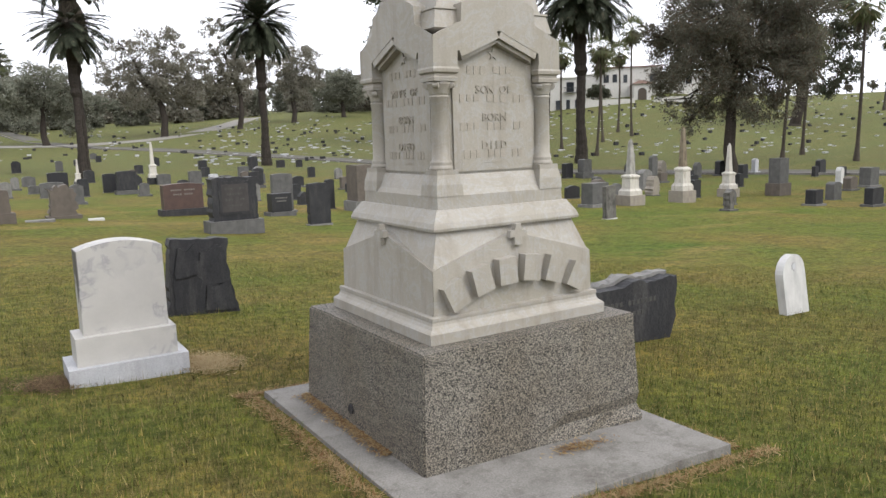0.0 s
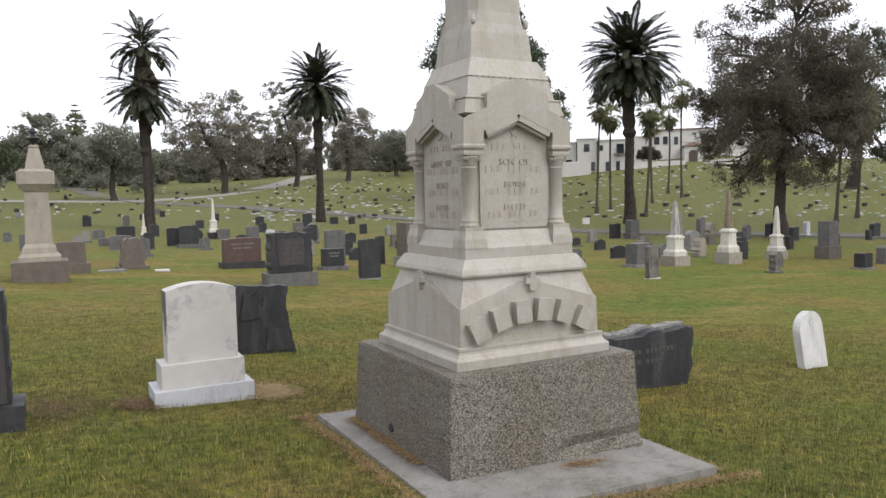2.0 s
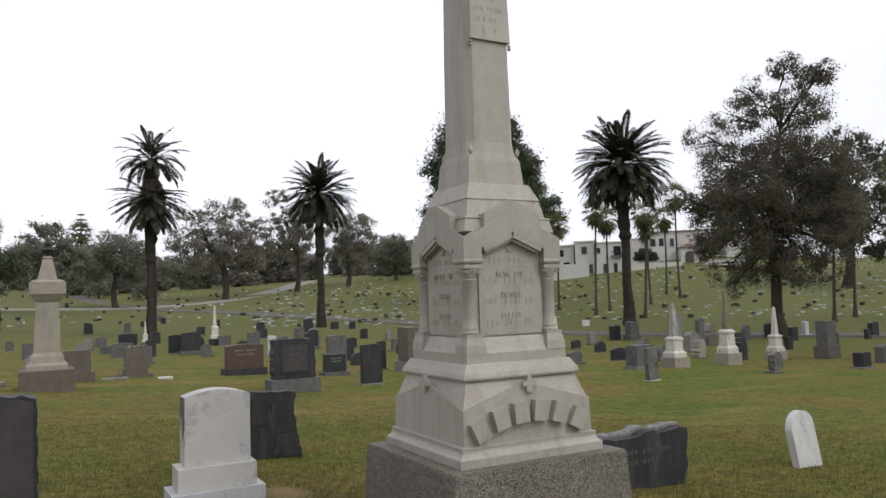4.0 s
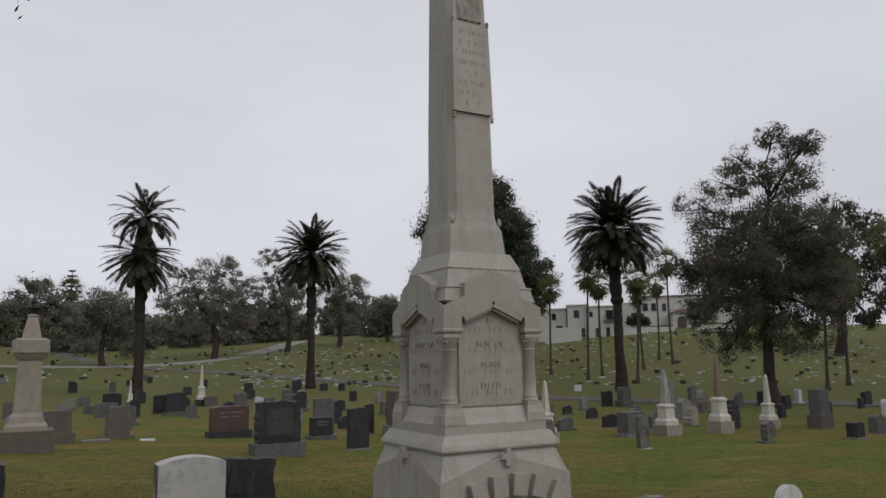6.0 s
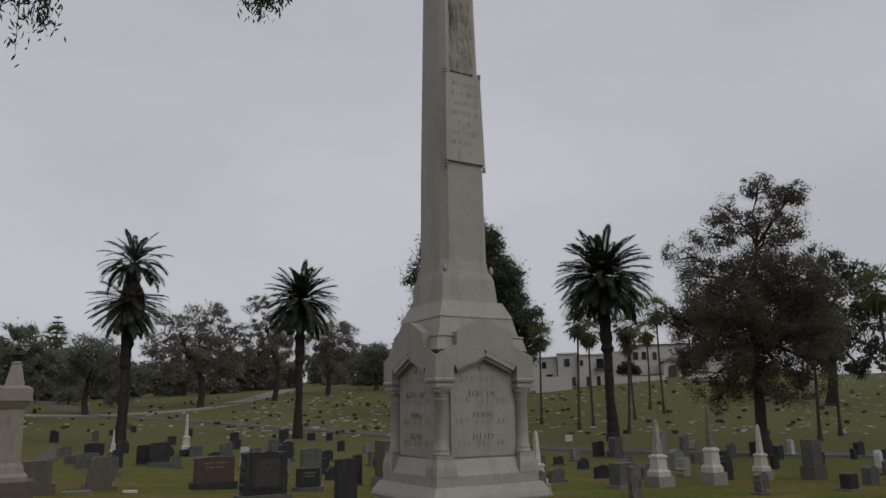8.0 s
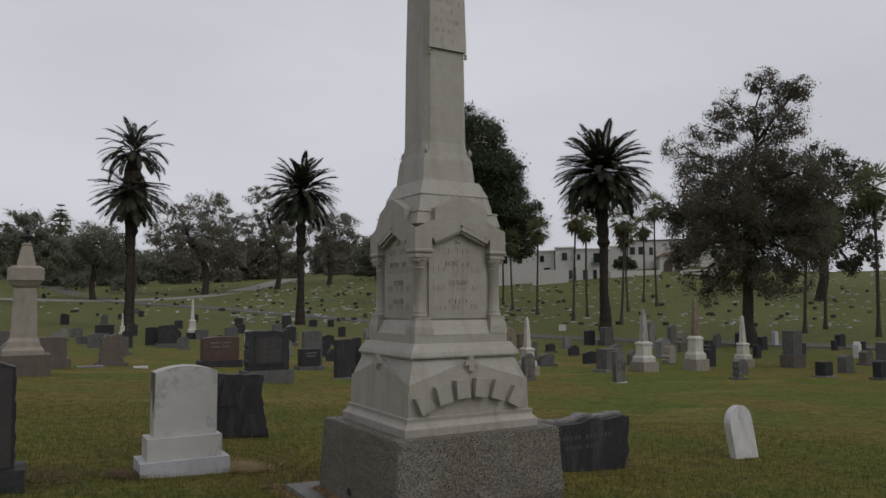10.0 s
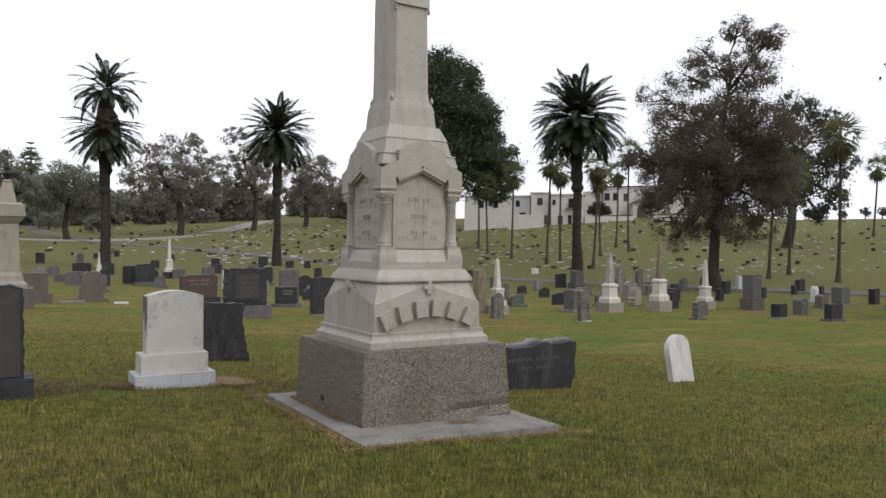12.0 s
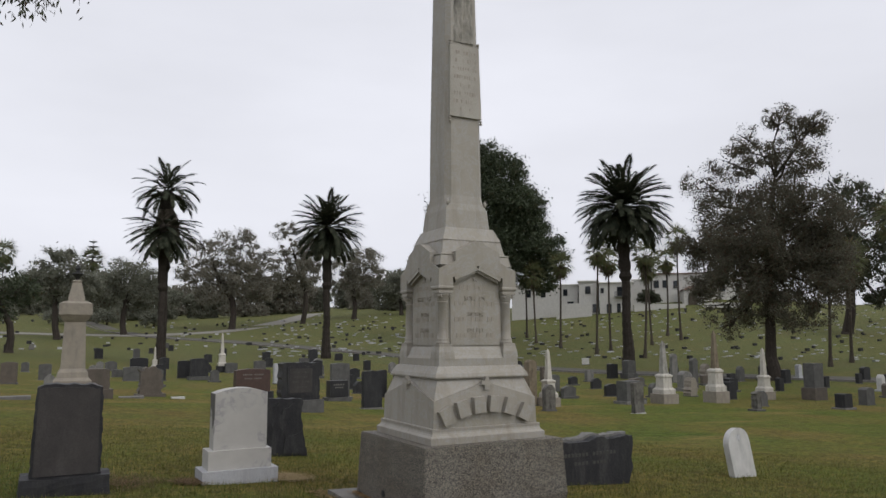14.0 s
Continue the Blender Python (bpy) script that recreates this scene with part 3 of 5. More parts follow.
mpart("hip_block", squares([(0.310, 2.150), (0.383, 2.188), (0.362, 2.280), (0.370, 2.284), (0.368, 2.294), (0.338, 2.300), (0.312, 2.424), (0.300, 2.430)], bev=0.003))
mpart("crown_moulding", squares([(0.300, 2.426), (0.314, 2.432), (0.310, 2.442), (0.260, 2.556)], bev=0.003), label="sloped marble crown with a toothed edge")
for k in range(4):
    for i in range(14):
        mpart("tooth", turned(block(0.022, 0.012, 0.014, -0.273 + i * 0.042, -0.310, 2.422, 1.0, 0.0), 90 * k))
mpart("shaft", squares([(0.243, 2.552, 0.004), (0.226, 2.735, 0.004), (0.221, 2.760, 0.010), (0.213, 2.80, 0.040), (0.205, 2.88, 0.050), (0.197, 3.60, 0.047), (0.168, 5.20, 0.041), (0.154, 5.95, 0.036), (0.02, 6.22, 0.006)], -0.006, 0.006, bev=0.0015), label="tapering marble obelisk shaft with cut corners")
for k in range(4):
    kn = lathe([(0.004, 2.775), (0.016, 2.79), (0.018, 2.81), (0.010, 2.83), (0.003, 2.845)], -0.205, -0.205, 8)
    mpart("chamfer_stop", turned(kn, 90 * k))
TABLET = stone_mat("stained_tablet_marble", (0.36, 0.34, 0.30), (0.30, 0.28, 0.24), (0.085, 0.08, 0.068), 0.65, streak=0.8, grain=0.2)
letters = random.Random(14)
tablet = mpart("tablet", plate([(-0.176, 3.655), (0.176, 3.655), (0.160, 4.385), (-0.160, 4.385)], lambda z: -0.2125 + (z - 3.655) * 0.0185, 0, 0.004, lambda x, z: (x, -0.15)), TABLET, label="marble tablet with worn dark lettering fixed on the shaft")
for s in (-1, 1):
    for z in (3.635, 3.610, 4.400, 4.425):
        mpart("scroll", lathe([(0.004, z - 0.012), (0.014, z - 0.008), (0.014, z + 0.008), (0.004, z + 0.012)], s * (0.172 if z < 4 else 0.158), -0.200 if z < 4 else -0.186, 8), parent=tablet)
for i, w in enumerate((0.26, 0.27, 0.28, 0.25, 0.12, 0.25, 0.27, 0.13)):
    z = 4.31 - i * 0.083
    y = -0.2125 + (z - 3.655) * 0.0185
    cells = max(2, round(w / 0.028))
    for c in range(cells):
        x0 = -w / 2 + c * w / cells
        if letters.random() < 0.25:
            continue
        wide, low = w / cells * letters.uniform(0.3, 0.75), z - 0.018 + letters.choice((0, 0, 0.012))
        tb = plate([(x0, low), (x0 + wide, low), (x0 + wide, z + 0.018), (x0, z + 0.018)], y - 0.002, y + 0.01)
        mpart("lettering_bar", tb, LETTER_TABLET, tablet)
relief = bmesh.new()
bmesh.ops.create_grid(relief, x_segments=22, y_segments=90, size=0.5)
for v in relief.verts:
    u, w = v.co.x * 2, v.co.y + 0.5
    z = 4.42 + w * 1.25
    half = 0.2015 - (z - 3.35) * 0.0185
    fold = abs(math.sin(u * 7 + 2.4 * noise.noise(Vector((u * 2, w * 5, 1))))) * 0.020 + 0.016 * noise.noise(Vector((u * 5, w * 16, 3)))
    edge = 1 - abs(u) ** 6
    v.co = Vector((u * (half - 0.055), -half + 0.016 - (0.012 + fold) * edge, z))
STAINED = stone_mat("black_stained_marble", (0.34, 0.32, 0.28), (0.15, 0.145, 0.125), (0.035, 0.034, 0.030), 0.75, streak=1.0, grain=0.3)
mpart("carved_drapery", relief, STAINED, label="carved marble drapery with black stains", smooth=True)

# ---- grave stones close by ----
def stone(name, x, y, label, group, lean=0.0, turn=0.0, sink=0.04, category="gravestone"):
    return thing(name, (x, y, height(x, y) - sink), label, category, group, turn, lean)


def rounded(w, h, rise, n=10):
    """Outline of an upright with a bowed top."""
    return [(-w / 2, 0), (w / 2, 0)] + [(w / 2 * math.cos(math.pi * i / n), h - rise + rise * math.sin(math.pi * i / n)) for i in range(n + 1)]


def bow_top(w, h, rise, n=10):
    return [(-w / 2, 0), (w / 2, 0)] + [(w / 2 - w * i / n, h - rise * (2 * i / n - 1) ** 2) for i in range(n + 1)]


def bars(parent, rows, y, material, cell=0.07):
    """Worn lettering as plain bars: rows of height, width, bar height."""
    for z, w, hh in rows:
        n = max(1, round(w / cell))
        for i in range(n):
            if n > 6 and i == n // 2:
                continue
            x0 = -w / 2 + i * w / n
            part("lettering_bar", plate([(x0, z), (x0 + w / n * 0.66, z), (x0 + w / n * 0.66, z + hh), (x0, z + hh)], y - 0.004, y + 0.01), material, parent)


STAINED_WHITE, _n, _l, _b = nodes_of("ring_stained_white_marble", 0.55, 0.35)
_co = coords(_n, _l, False)
_ring = ramp(_n, _l, noise_node(_n, _l, _co, 9.0, 3, 0.5, 0.6), [(0.48, (0, 0, 0)), (0.55, (0.7, 0.7, 0.7)), (0.60, (0.35, 0.35, 0.35)), (0.66, (0, 0, 0))])
_zone = ramp(_n, _l, noise_node(_n, _l, _co, 2.3, 2), [(0.50, (0, 0, 0)), (0.57, (0.9, 0.9, 0.9))])
_col = mixed(_n, _l, ramp(_n, _l, noise_node(_n, _l, _co, 4, 5), [(0.3, (0, 0, 0)), (0.7, (1, 1, 1))]), (0.44, 0.425, 0.395), (0.375, 0.362, 0.335))
_col = mixed(_n, _l, mixed(_n, _l, 1.0, _ring, _zone, "MULTIPLY"), _col, (0.24, 0.24, 0.25))
# a black lichen stain down the upper west edge
_sx, _mx, _mz, _mm = _n.new("ShaderNodeSeparateXYZ"), _n.new("ShaderNodeMapRange"), _n.new("ShaderNodeMapRange"), _n.new("ShaderNodeMath")
_l.new(_co, _sx.inputs[0])
_l.new(_sx.outputs[0], _mx.inputs[0])
_l.new(_sx.outputs[2], _mm.inputs[0])
_l.new(noise_node(_n, _l, _co, 7, 4), _mm.inputs[1])
_l.new(_mm.outputs[0], _mz.inputs[0])
_mx.inputs[1].default_value, _mx.inputs[2].default_value, _mx.inputs[3].default_value, _mx.inputs[4].default_value = -0.268, -0.262, 0.92, 0
_mz.inputs[1].default_value, _mz.inputs[2].default_value = 1.08, 1.22
_col = mixed(_n, _l, mixed(_n, _l, 1.0, _mx.outputs[0], _mz.outputs[0], "MULTIPLY"), _col, (0.05, 0.048, 0.045))
_l.new(_col, _b.inputs["Base Color"])
bump(_n, _l, _b, noise_node(_n, _l, _co, 60, 5), 0.4, 0.002)
ws = stone("headstone", -1.62, 2.02, "white marble headstone with a bowed top on two pale blocks", "stones close by", sink=0.06)
ws.location.z = -0.02
part("footing", block(0.79, 0.44, 0.17, bev=0.012), WHITE_GREY, ws, "bluish white marble footing")
part("plinth", block(0.665, 0.33, 0.20, z=0.17, bev=0.012), STAINED_WHITE, ws)
part("upright", plate([(x + 0.012, z + 0.37) for x, z in bow_top(0.565, 0.645, 0.055)], -0.10, 0.125, 0.01), STAINED_WHITE, ws, "white marble upright with grey stains")
D = stone("headstone", -0.50, 4.15, "dark grey rough-edged slate headstone standing in grass", "stones close by")
sl = plate(jagged([(-0.40, 0), (0.34, 0), (0.29, 0.16), (0.26, 0.32), (0.235, 0.55), (0.235, 0.70), (0.255, 0.815), (-0.05, 0.83), (-0.33, 0.84)], 0.011, 4), -0.08, 0.09, 0.004)
part("upright", sl, SLATE, D)
for cx, cz, w, h, seed in ((-0.12, 0.30, 0.46, 0.52, 2), (0.08, 0.52, 0.30, 0.46, 5), (0.13, 0.20, 0.28, 0.30, 8), (-0.18, 0.60, 0.24, 0.32, 11)):
    flake = jagged([(cx - w / 2, cz - h / 2), (cx + w / 2, cz - h * 0.4), (cx + w * 0.42, cz + h / 2), (cx - w * 0.46, cz + h * 0.42)], 0.030, seed, 0.08, -9)
    part("split_layer", plate(flake, -0.084 - 0.0023 * seed, -0.07, 0.003), SLATE, D)
bu = stone("rock_headstone", 2.36, 1.08, "dark polished granite headstone with a rough broken top", "stones close by")
top_line = [(0.66, 0.605), (0.56, 0.615), (0.46, 0.605), (0.36, 0.600), (0.26, 0.590), (0.16, 0.640), (0.08, 0.625), (-0.02, 0.585), (-0.16, 0.575), (-0.32, 0.585), (-0.48, 0.605), (-0.64, 0.625)]
part("upright", plate(jagged([(-0.63, 0), (0.58, 0), (0.66, 0.2), (0.63, 0.32), (0.67, 0.45)] + [(a, b - 0.03) for a, b in top_line], 0.009, 9), -0.13, 0.0, 0.006), SLATE, bu)
rear = jagged([(-0.62, 0), (0.57, 0), (0.65, 0.2), (0.62, 0.32), (0.66, 0.45)] + top_line, 0.014, 10)
part("broken_top", roughened(plate(rear, 0.001, 0.13, 0.012, lambda x, z: (x * 0.98, 0.13)), 1, 0.018, 14, lambda c: c.y > 0.02), LIGHT_GREY, bu, "rough pale grey broken stone back")
bars(bu, ((0.385, 0.80, 0.042), (0.285, 0.50, 0.038)), -0.1285, LETTER_CUT, 0.055)
rs = stone("tablet_headstone", 5.18, 1.12, "small white marble tablet leaning, with a rounded top", "stones close by", sink=0.06)
rs.matrix_basis = pose(5.15, 1.09, height(5.1, 1.1) - 0.08, -4, -9, 6)
part("upright", plate(rounded(0.47, 0.76, 0.21, 14), -0.045, 0.045, 0.012), WHITE, rs)
rose = []
for i in range(12):
    r = 0.05 if i % 2 == 0 else 0.025
    rose.append((r * math.sin(-i * math.pi / 6), 0.63 + r * math.cos(i * math.pi / 6)))
part("carved_flower", plate(rose, -0.051, -0.04), WHITE_GREY, rs)
B = stone("stele", -3.285, 1.72, "dark grey granite stele with a rough rock base", "stones close by", sink=0.08)
part("footing", roughened(block(0.75, 0.42, 0.25, bev=0.02), 3, 0.02, 6), DARK, B, "rough rock-faced footing")
st = plate(jagged([(-0.300, 0.24), (0.300, 0.24), (0.288, 1.06), (0.19, 1.085), (-0.21, 1.095), (-0.278, 1.07)], 0.008, 6), -0.12, 0.13, 0.005)
part("upright", st, SLATE, B, "rough black stone edge")
part("face", plate([(-0.272, 0.26), (0.272, 0.26), (0.262, 1.035), (0.17, 1.058), (-0.19, 1.066), (-0.254, 1.045)], -0.132, -0.10, 0.006), STELE_FACE, B, "smoothed brownish dark grey face")

# ---- grave stones further off ----
rng = random.Random(5)


def slab_stone(x, y, w, h, material, label, depth=0.22, base=0.0, base_mat=None, bow=0.04, turn=None, name="headstone", lines=0, letter=LETTER_DULL, rock=0.0):
    if len(label.split()) < 4:
        label += " standing on the lawn"
    s = stone(name, x, y + depth / 2, label, "stones on the lawn", turn=rng.uniform(-4, 4) if turn is None else turn)
    s.location.z = height(x, y) - 0.03
    if not base:
        base, base_mat = 0.07, base_mat or (GREY if material is not GREY else LIGHT_GREY)
    if base:
        part("footing", block(w + (0.22 if base > 0.08 else 0.08), depth + (0.18 if base > 0.08 else 0.06), base, bev=0.012), base_mat or material, s)
    line = [(px, pz + base) for px, pz in (bow_top(w, h - base, bow) if bow else [(-w / 2, 0), (w / 2, 0), (w / 2, h - base), (-w / 2, h - base)])]
    b = plate(jagged(line, rock, int(x * 31 + y * 7), 0.07) if rock else line, -depth / 2, depth / 2, 0.012)
    up = part("upright", b, material, s)
    if lines:
        bars(up, [(base + (h - base) * (0.72 - 0.17 * i), w * (0.62 - 0.12 * (i % 2)), 0.05) for i in range(lines)], -depth / 2, letter)
    return s


def obelisk(x, y, w, h, pale, base_mat, shaft_mat, label, turn=None):
    s = stone("obelisk", x, y, label, "obelisks on the lawn", turn=rng.uniform(-3, 3) if turn is None else turn, category="obelisk")
    s.location.z = height(x, y) - 0.04
    a = w / 2 * 0.72
    part("footing", block(1.8 * a, 1.8 * a, 0.17 * h, bev=0.015), base_mat, s)
    part("plinth", squares([(a * 0.72, 0.168 * h), (a * 0.72, 0.235 * h), (a * 0.66, 0.245 * h), (a * 0.58, 0.265 * h)], bev=0.006), pale, s)
    part("pedestal", squares([(a * 0.53, 0.26 * h), (a * 0.49, 0.42 * h), (a * 0.57, 0.43 * h), (a * 0.57, 0.455 * h), (a * 0.36, 0.48 * h)], bev=0.005), pale, s)
    part("shaft", squares([(a * 0.30, 0.475 * h), (a * 0.29, 0.50 * h), (a * 0.15, 0.95 * h), (0.008, h)], bev=0.003), shaft_mat, s)
    return s


lm = stone("pillar_monument", -2.87, 16.3, "cream stone pillar monument with a gabled cap and finial", "tall monuments", category="monument")
part("footing", block(1.22, 1.22, 0.55, bev=0.02), TAN, lm, "brown granite footing")
part("plinth", squares([(0.46, 0.54), (0.46, 0.66), (0.38, 0.74), (0.36, 0.88), (0.30, 0.98)], bev=0.01), CREAM, lm)
part("shaft", squares([(0.300, 0.96), (0.255, 2.22), (0.29, 2.26), (0.29, 2.30)], bev=0.01), CREAM, lm)
part("cap", squares([(0.31, 2.28), (0.385, 2.40), (0.385, 2.72), (0.30, 2.78)], bev=0.01), CREAM, lm)
for k in range(4):
    part("cap_gable", turned(plate([(-0.38, 2.42), (0.38, 2.42), (0, 2.74)], -0.41, -0.2, 0.01), 90 * k), CREAM, lm)
part("spire", squares([(0.22, 2.76), (0.20, 2.88), (0.11, 3.30), (0.13, 3.33), (0.06, 3.38)], bev=0.01), CREAM, lm)
part("finial", lathe([(0.035, 3.36), (0.05, 3.43), (0.12, 3.50), (0.17, 3.54), (0.06, 3.58), (0.045, 3.64), (0.08, 3.69), (0.015, 3.80)], n=10), DARK, lm, "dark weathered urn finial")

cp = slab_stone(2.78, 14.0, 1.08, 1.40, SLATE, "broad dark granite headstone with a carved panel on a grey base", 0.45, 0.36, GREY, 0.03, rock=0.022)
fr = part("panel_border", plate([(-0.39, 0.50), (0.39, 0.50), (0.39, 1.30), (-0.39, 1.30)], -0.245, -0.21, 0.008), DARK, cp, "carved dark border round the panel")
part("panel", plate([(-0.32, 0.57), (0.32, 0.57), (0.32, 1.23), (-0.32, 1.23)], -0.252, -0.21, 0.006), STELE_FACE, fr)
bars(fr, ((1.10, 0.48, 0.05), (0.97, 0.40, 0.05), (0.84, 0.48, 0.05), (0.70, 0.36, 0.04)), -0.252, LETTER_CUT)
slab_stone(3.31, 21.6, 1.28, 1.10, MAROON, "brownish red granite headstone on a dark base", 0.4, 0.26, DARK, 0.05, lines=2, letter=LETTER_DULL)
slab_stone(-0.26, 21.5, 0.74, 1.02, TAN, "brown rough boulder headstone", 0.5, 0.12, TAN, 0.10, rock=0.06)
slab_stone(-2.10, 19.5, 0.74, 0.94, TAN, "brown squat granite headstone on a base", 0.45, 0.30, TAN, 0.02, rock=0.015)
slab_stone(5.66, 15.7, 0.62, 1.22, DARK, "plain dark grey upright headstone on a thin pale base", 0.22, 0.07, LIGHT_GREY, 0.02, rock=0.01)
slab_stone(6.05, 19.9, 0.70, 0.78, BLACK, "low black granite headstone with pale lettering", 0.4, 0.17, GREY, 0.0, lines=2, letter=LETTER_DULL)
slab_stone(6.75, 21.6, 0.72, 1.42, GREY, "grey granite headstone with a white edge", 0.3, 0.1, LIGHT_GREY, 0.03)
slab_stone(9.5, 20.6, 0.66, 1.72, TAN, "tall brown and grey granite block monument", 0.9, 0.42, LIGHT_GREY, 0.0)
slab_stone(9.0, 22.6, 0.30, 1.18, DARK, "narrow dark slab headstone", 0.25)
slab_stone(7.4, 15.9, 0.50, 0.48, GREY, "low grey stone block", 0.5, 0.0, None, 0.0)
slab_stone(4.37, 38.8, 1.0, 1.28, DARK, "dark granite headstone on a base", 0.4, 0.25, GREY)
slab_stone(3.75, 40.4, 0.70, 1.08, BLACK, "black granite headstone", 0.35)
slab_stone(0.65, 36.8, 1.05, 0.80, GREY, "grey granite headstone", 0.5)
slab_stone(1.1, 38.9, 0.95, 1.22, BLACK, "black granite headstone", 0.4)
slab_stone(0.1, 40.3, 0.60, 0.48, GREY, "small grey grave block", 0.3)
slab_stone(2.1, 37.5, 0.50, 0.95, DARK, "dark upright headstone", 0.3)
slab_stone(5.99, 45.7, 0.74, 0.74, DARK, "dark round-topped headstone", 0.3, bow=0.3)
slab_stone(7.71, 45.8, 0.80, 0.72, GREY, "grey granite headstone", 0.4)
slab_stone(9.29, 44.3, 0.76, 0.96, GREY, "grey granite headstone with a cut top", 0.4, 0.2, GREY)
slab_stone(8.14, 35.7, 0.44, 1.18, WHITE_GREY, "pale marble upright with dark face", 0.25)
slab_stone(16.9, 56.2, 0.75, 1.18, DARK, "dark upright headstone", 0.35)
slab_stone(20.2, 58.8, 0.70, 0.70, BLACK, "black granite headstone", 0.3)
slab_stone(21.6, 58.0, 0.50, 0.70, BLACK, "black granite headstone", 0.3)
slab_stone(18.3, 47.2, 0.50, 0.80, BLACK, "black upright headstone", 0.3)
slab_stone(19.4, 44.9, 0.52, 0.80, LIGHT_GREY, "pale grey round-topped headstone", 0.3, bow=0.2)
slab_stone(-4.6, 43.1, 0.40, 0.60, GREY, "small grey headstone", 0.25)
slab_stone(-3.56, 35.7, 0.56, 0.84, GREY, "grey slab headstone", 0.3)
slab_stone(-6.5, 44.5, 0.7, 0.75, LIGHT_GREY, "pale grey headstone", 0.3)
slab_stone(-4.9, 30.2, 0.62, 0.95, TAN, "brown granite headstone", 0.35)
slab_stone(12.0, 40.5, 0.8, 1.05, DARK, "dark granite headstone", 0.4, 0.2, GREY)
slab_stone(13.4, 44.0, 0.6, 0.7, GREY, "grey granite headstone", 0.3)
slab_stone(14.8, 48.5, 0.65, 0.9, LIGHT_GREY, "pale granite headstone", 0.3, bow=0.15)
slab_stone(11.8, 51.5, 0.6, 0.75, DARK, "dark granite headstone", 0.3)
slab_stone(8.2, 57.0, 0.6, 0.7, DARK, "dark granite headstone", 0.3)
slab_stone(13.8, 60.0, 0.7, 0.8, BLACK, "black granite headstone", 0.3)
obelisk(2.91, 47.2, 0.75, 1.66, OLD_WHITE, GREY, OLD_WHITE, "small white marble obelisk on a grey base")
obelisk(7.21, 46.6, 1.1, 2.75, OLD_WHITE, DARK, OLD_WHITE, "slim white marble obelisk on a dark base")
for x, y, w, d in ((0.48, 20.4, 0.42, 0.30), (-1.0, 20.2, 0.75, 0.4), (-4.6, 17.9, 1.5, 0.5)):
    fl = stone("flat_marker", x, y, "flat pale stone marker set in the grass", "flat markers", category="grave marker")
    part("plate", block(w, d, 0.10, bev=0.01), WHITE if x > 0 else LIGHT_GREY, fl)

obelisk(13.3, 16.9, 1.0, 2.18, OLD_WHITE, CREAM, OLD_WHITE, "white marble obelisk on a stepped tan base")
slab_stone(12.75, 17.1, 0.34, 1.75, BROWNED, "narrow brown stone pillar", 0.34, bow=0.1)
slab_stone(11.72, 14.6, 0.42, 0.92, STREAKED, "small grey arched headstone", 0.2, bow=0.18, lines=1)
tb = slab_stone(18.06, 17.47, 1.0, 0.97, GREY, "grey granite block headstone with a slanted top", 0.55, 0.16, LIGHT_GREY, 0.0, turn=8)
ti = slab_stone(14.31, 13.1, 0.44, 1.08, STREAKED, "upright black-streaked grey slab headstone", 0.16, 0.05, WHITE, 0.02, rock=0.01)
ti.matrix_basis = ti.matrix_basis @ pose(0, 0, 0, 0, -1.5, 0)
slab_stone(32.1, 33.1, 0.70, 1.3, GREY, "grey stepped pedestal monument", 0.6, 0.4, GREY)
slab_stone(31.2, 33.9, 0.65, 1.05, BLACK, "black granite headstone", 0.4)
obelisk(19.8, 17.55, 1.28, 2.70, OLD_WHITE, CREAM, STREAK_PALE, "white marble obelisk with a grey shaft and base")
obelisk(22.76, 17.43, 1.22, 3.22, OLD_WHITE, CREAM, BROWNED, "tall white marble obelisk with a stained shaft")
obelisk(27.2, 18.48, 1.10, 2.52, OLD_WHITE, CREAM, OLD_WHITE, "white marble obelisk on a pale base")
slab_stone(32.4, 29.4, 0.45, 1.9, LIGHT_GREY, "tall pale round-topped slab", 0.25, bow=0.22)
slab_stone(28.3, 24.4, 0.72, 1.15, LIGHT_GREY, "pale grey gabled headstone on a wide base", 0.45, 0.2, LIGHT_GREY, 0.22)
slab_stone(30.2, 25.6, 0.4, 1.8, GREY, "narrow grey slab headstone", 0.3, bow=0.15)
slab_stone(37.2, 31.1, 0.55, 0.95, CREAM, "tan rounded boulder", 0.5, bow=0.4, rock=0.05)
slab_stone(25.4, 21.2, 0.45, 0.98, CREAM, "tan rounded boulder headstone", 0.5, bow=0.35, rock=0.05)
slab_stone(30.1, 22.8, 0.68, 0.80, BLACK, "black granite headstone on a base", 0.45, 0.12, GREY)
slab_stone(36.7, 27.8, 0.50, 1.0, GREY, "grey round-topped headstone", 0.3, bow=0.22)
slab_stone(20.2, 13.08, 0.26, 0.74, STREAKED, "small broken brown stump headstone", 0.26, 0.1, GREY, 0.0, rock=0.03)
slab_stone(32.9, 21.9, 0.36, 0.78, BLACK, "black upright headstone", 0.3)
slab_stone(37.8, 25.2, 0.50, 0.90, BLACK, "black upright headstone", 0.35)
slab_stone(29.45, 17.16, 0.76, 1.78, GREY, "grey granite die on a tan pedestal", 0.55, 0.62, TAN, 0.0, turn=3)
slab_stone(24.94, 12.7, 0.52, 0.66, DARK, "small dark granite block headstone on a pale base", 0.42, 0.1, LIGHT_GREY, 0.03)
slab_stone(40.5, 26.3, 0.32, 1.05, WHITE_GREY, "white carved marble pillar", 0.3, 0.2, WHITE_GREY, 0.1)
slab_stone(36.9, 21.9, 0.36, 0.72, DARK, "dark upright headstone", 0.3)
slab_stone(40.8, 22.4, 0.3, 0.68, DARK, "dark upright headstone", 0.25)
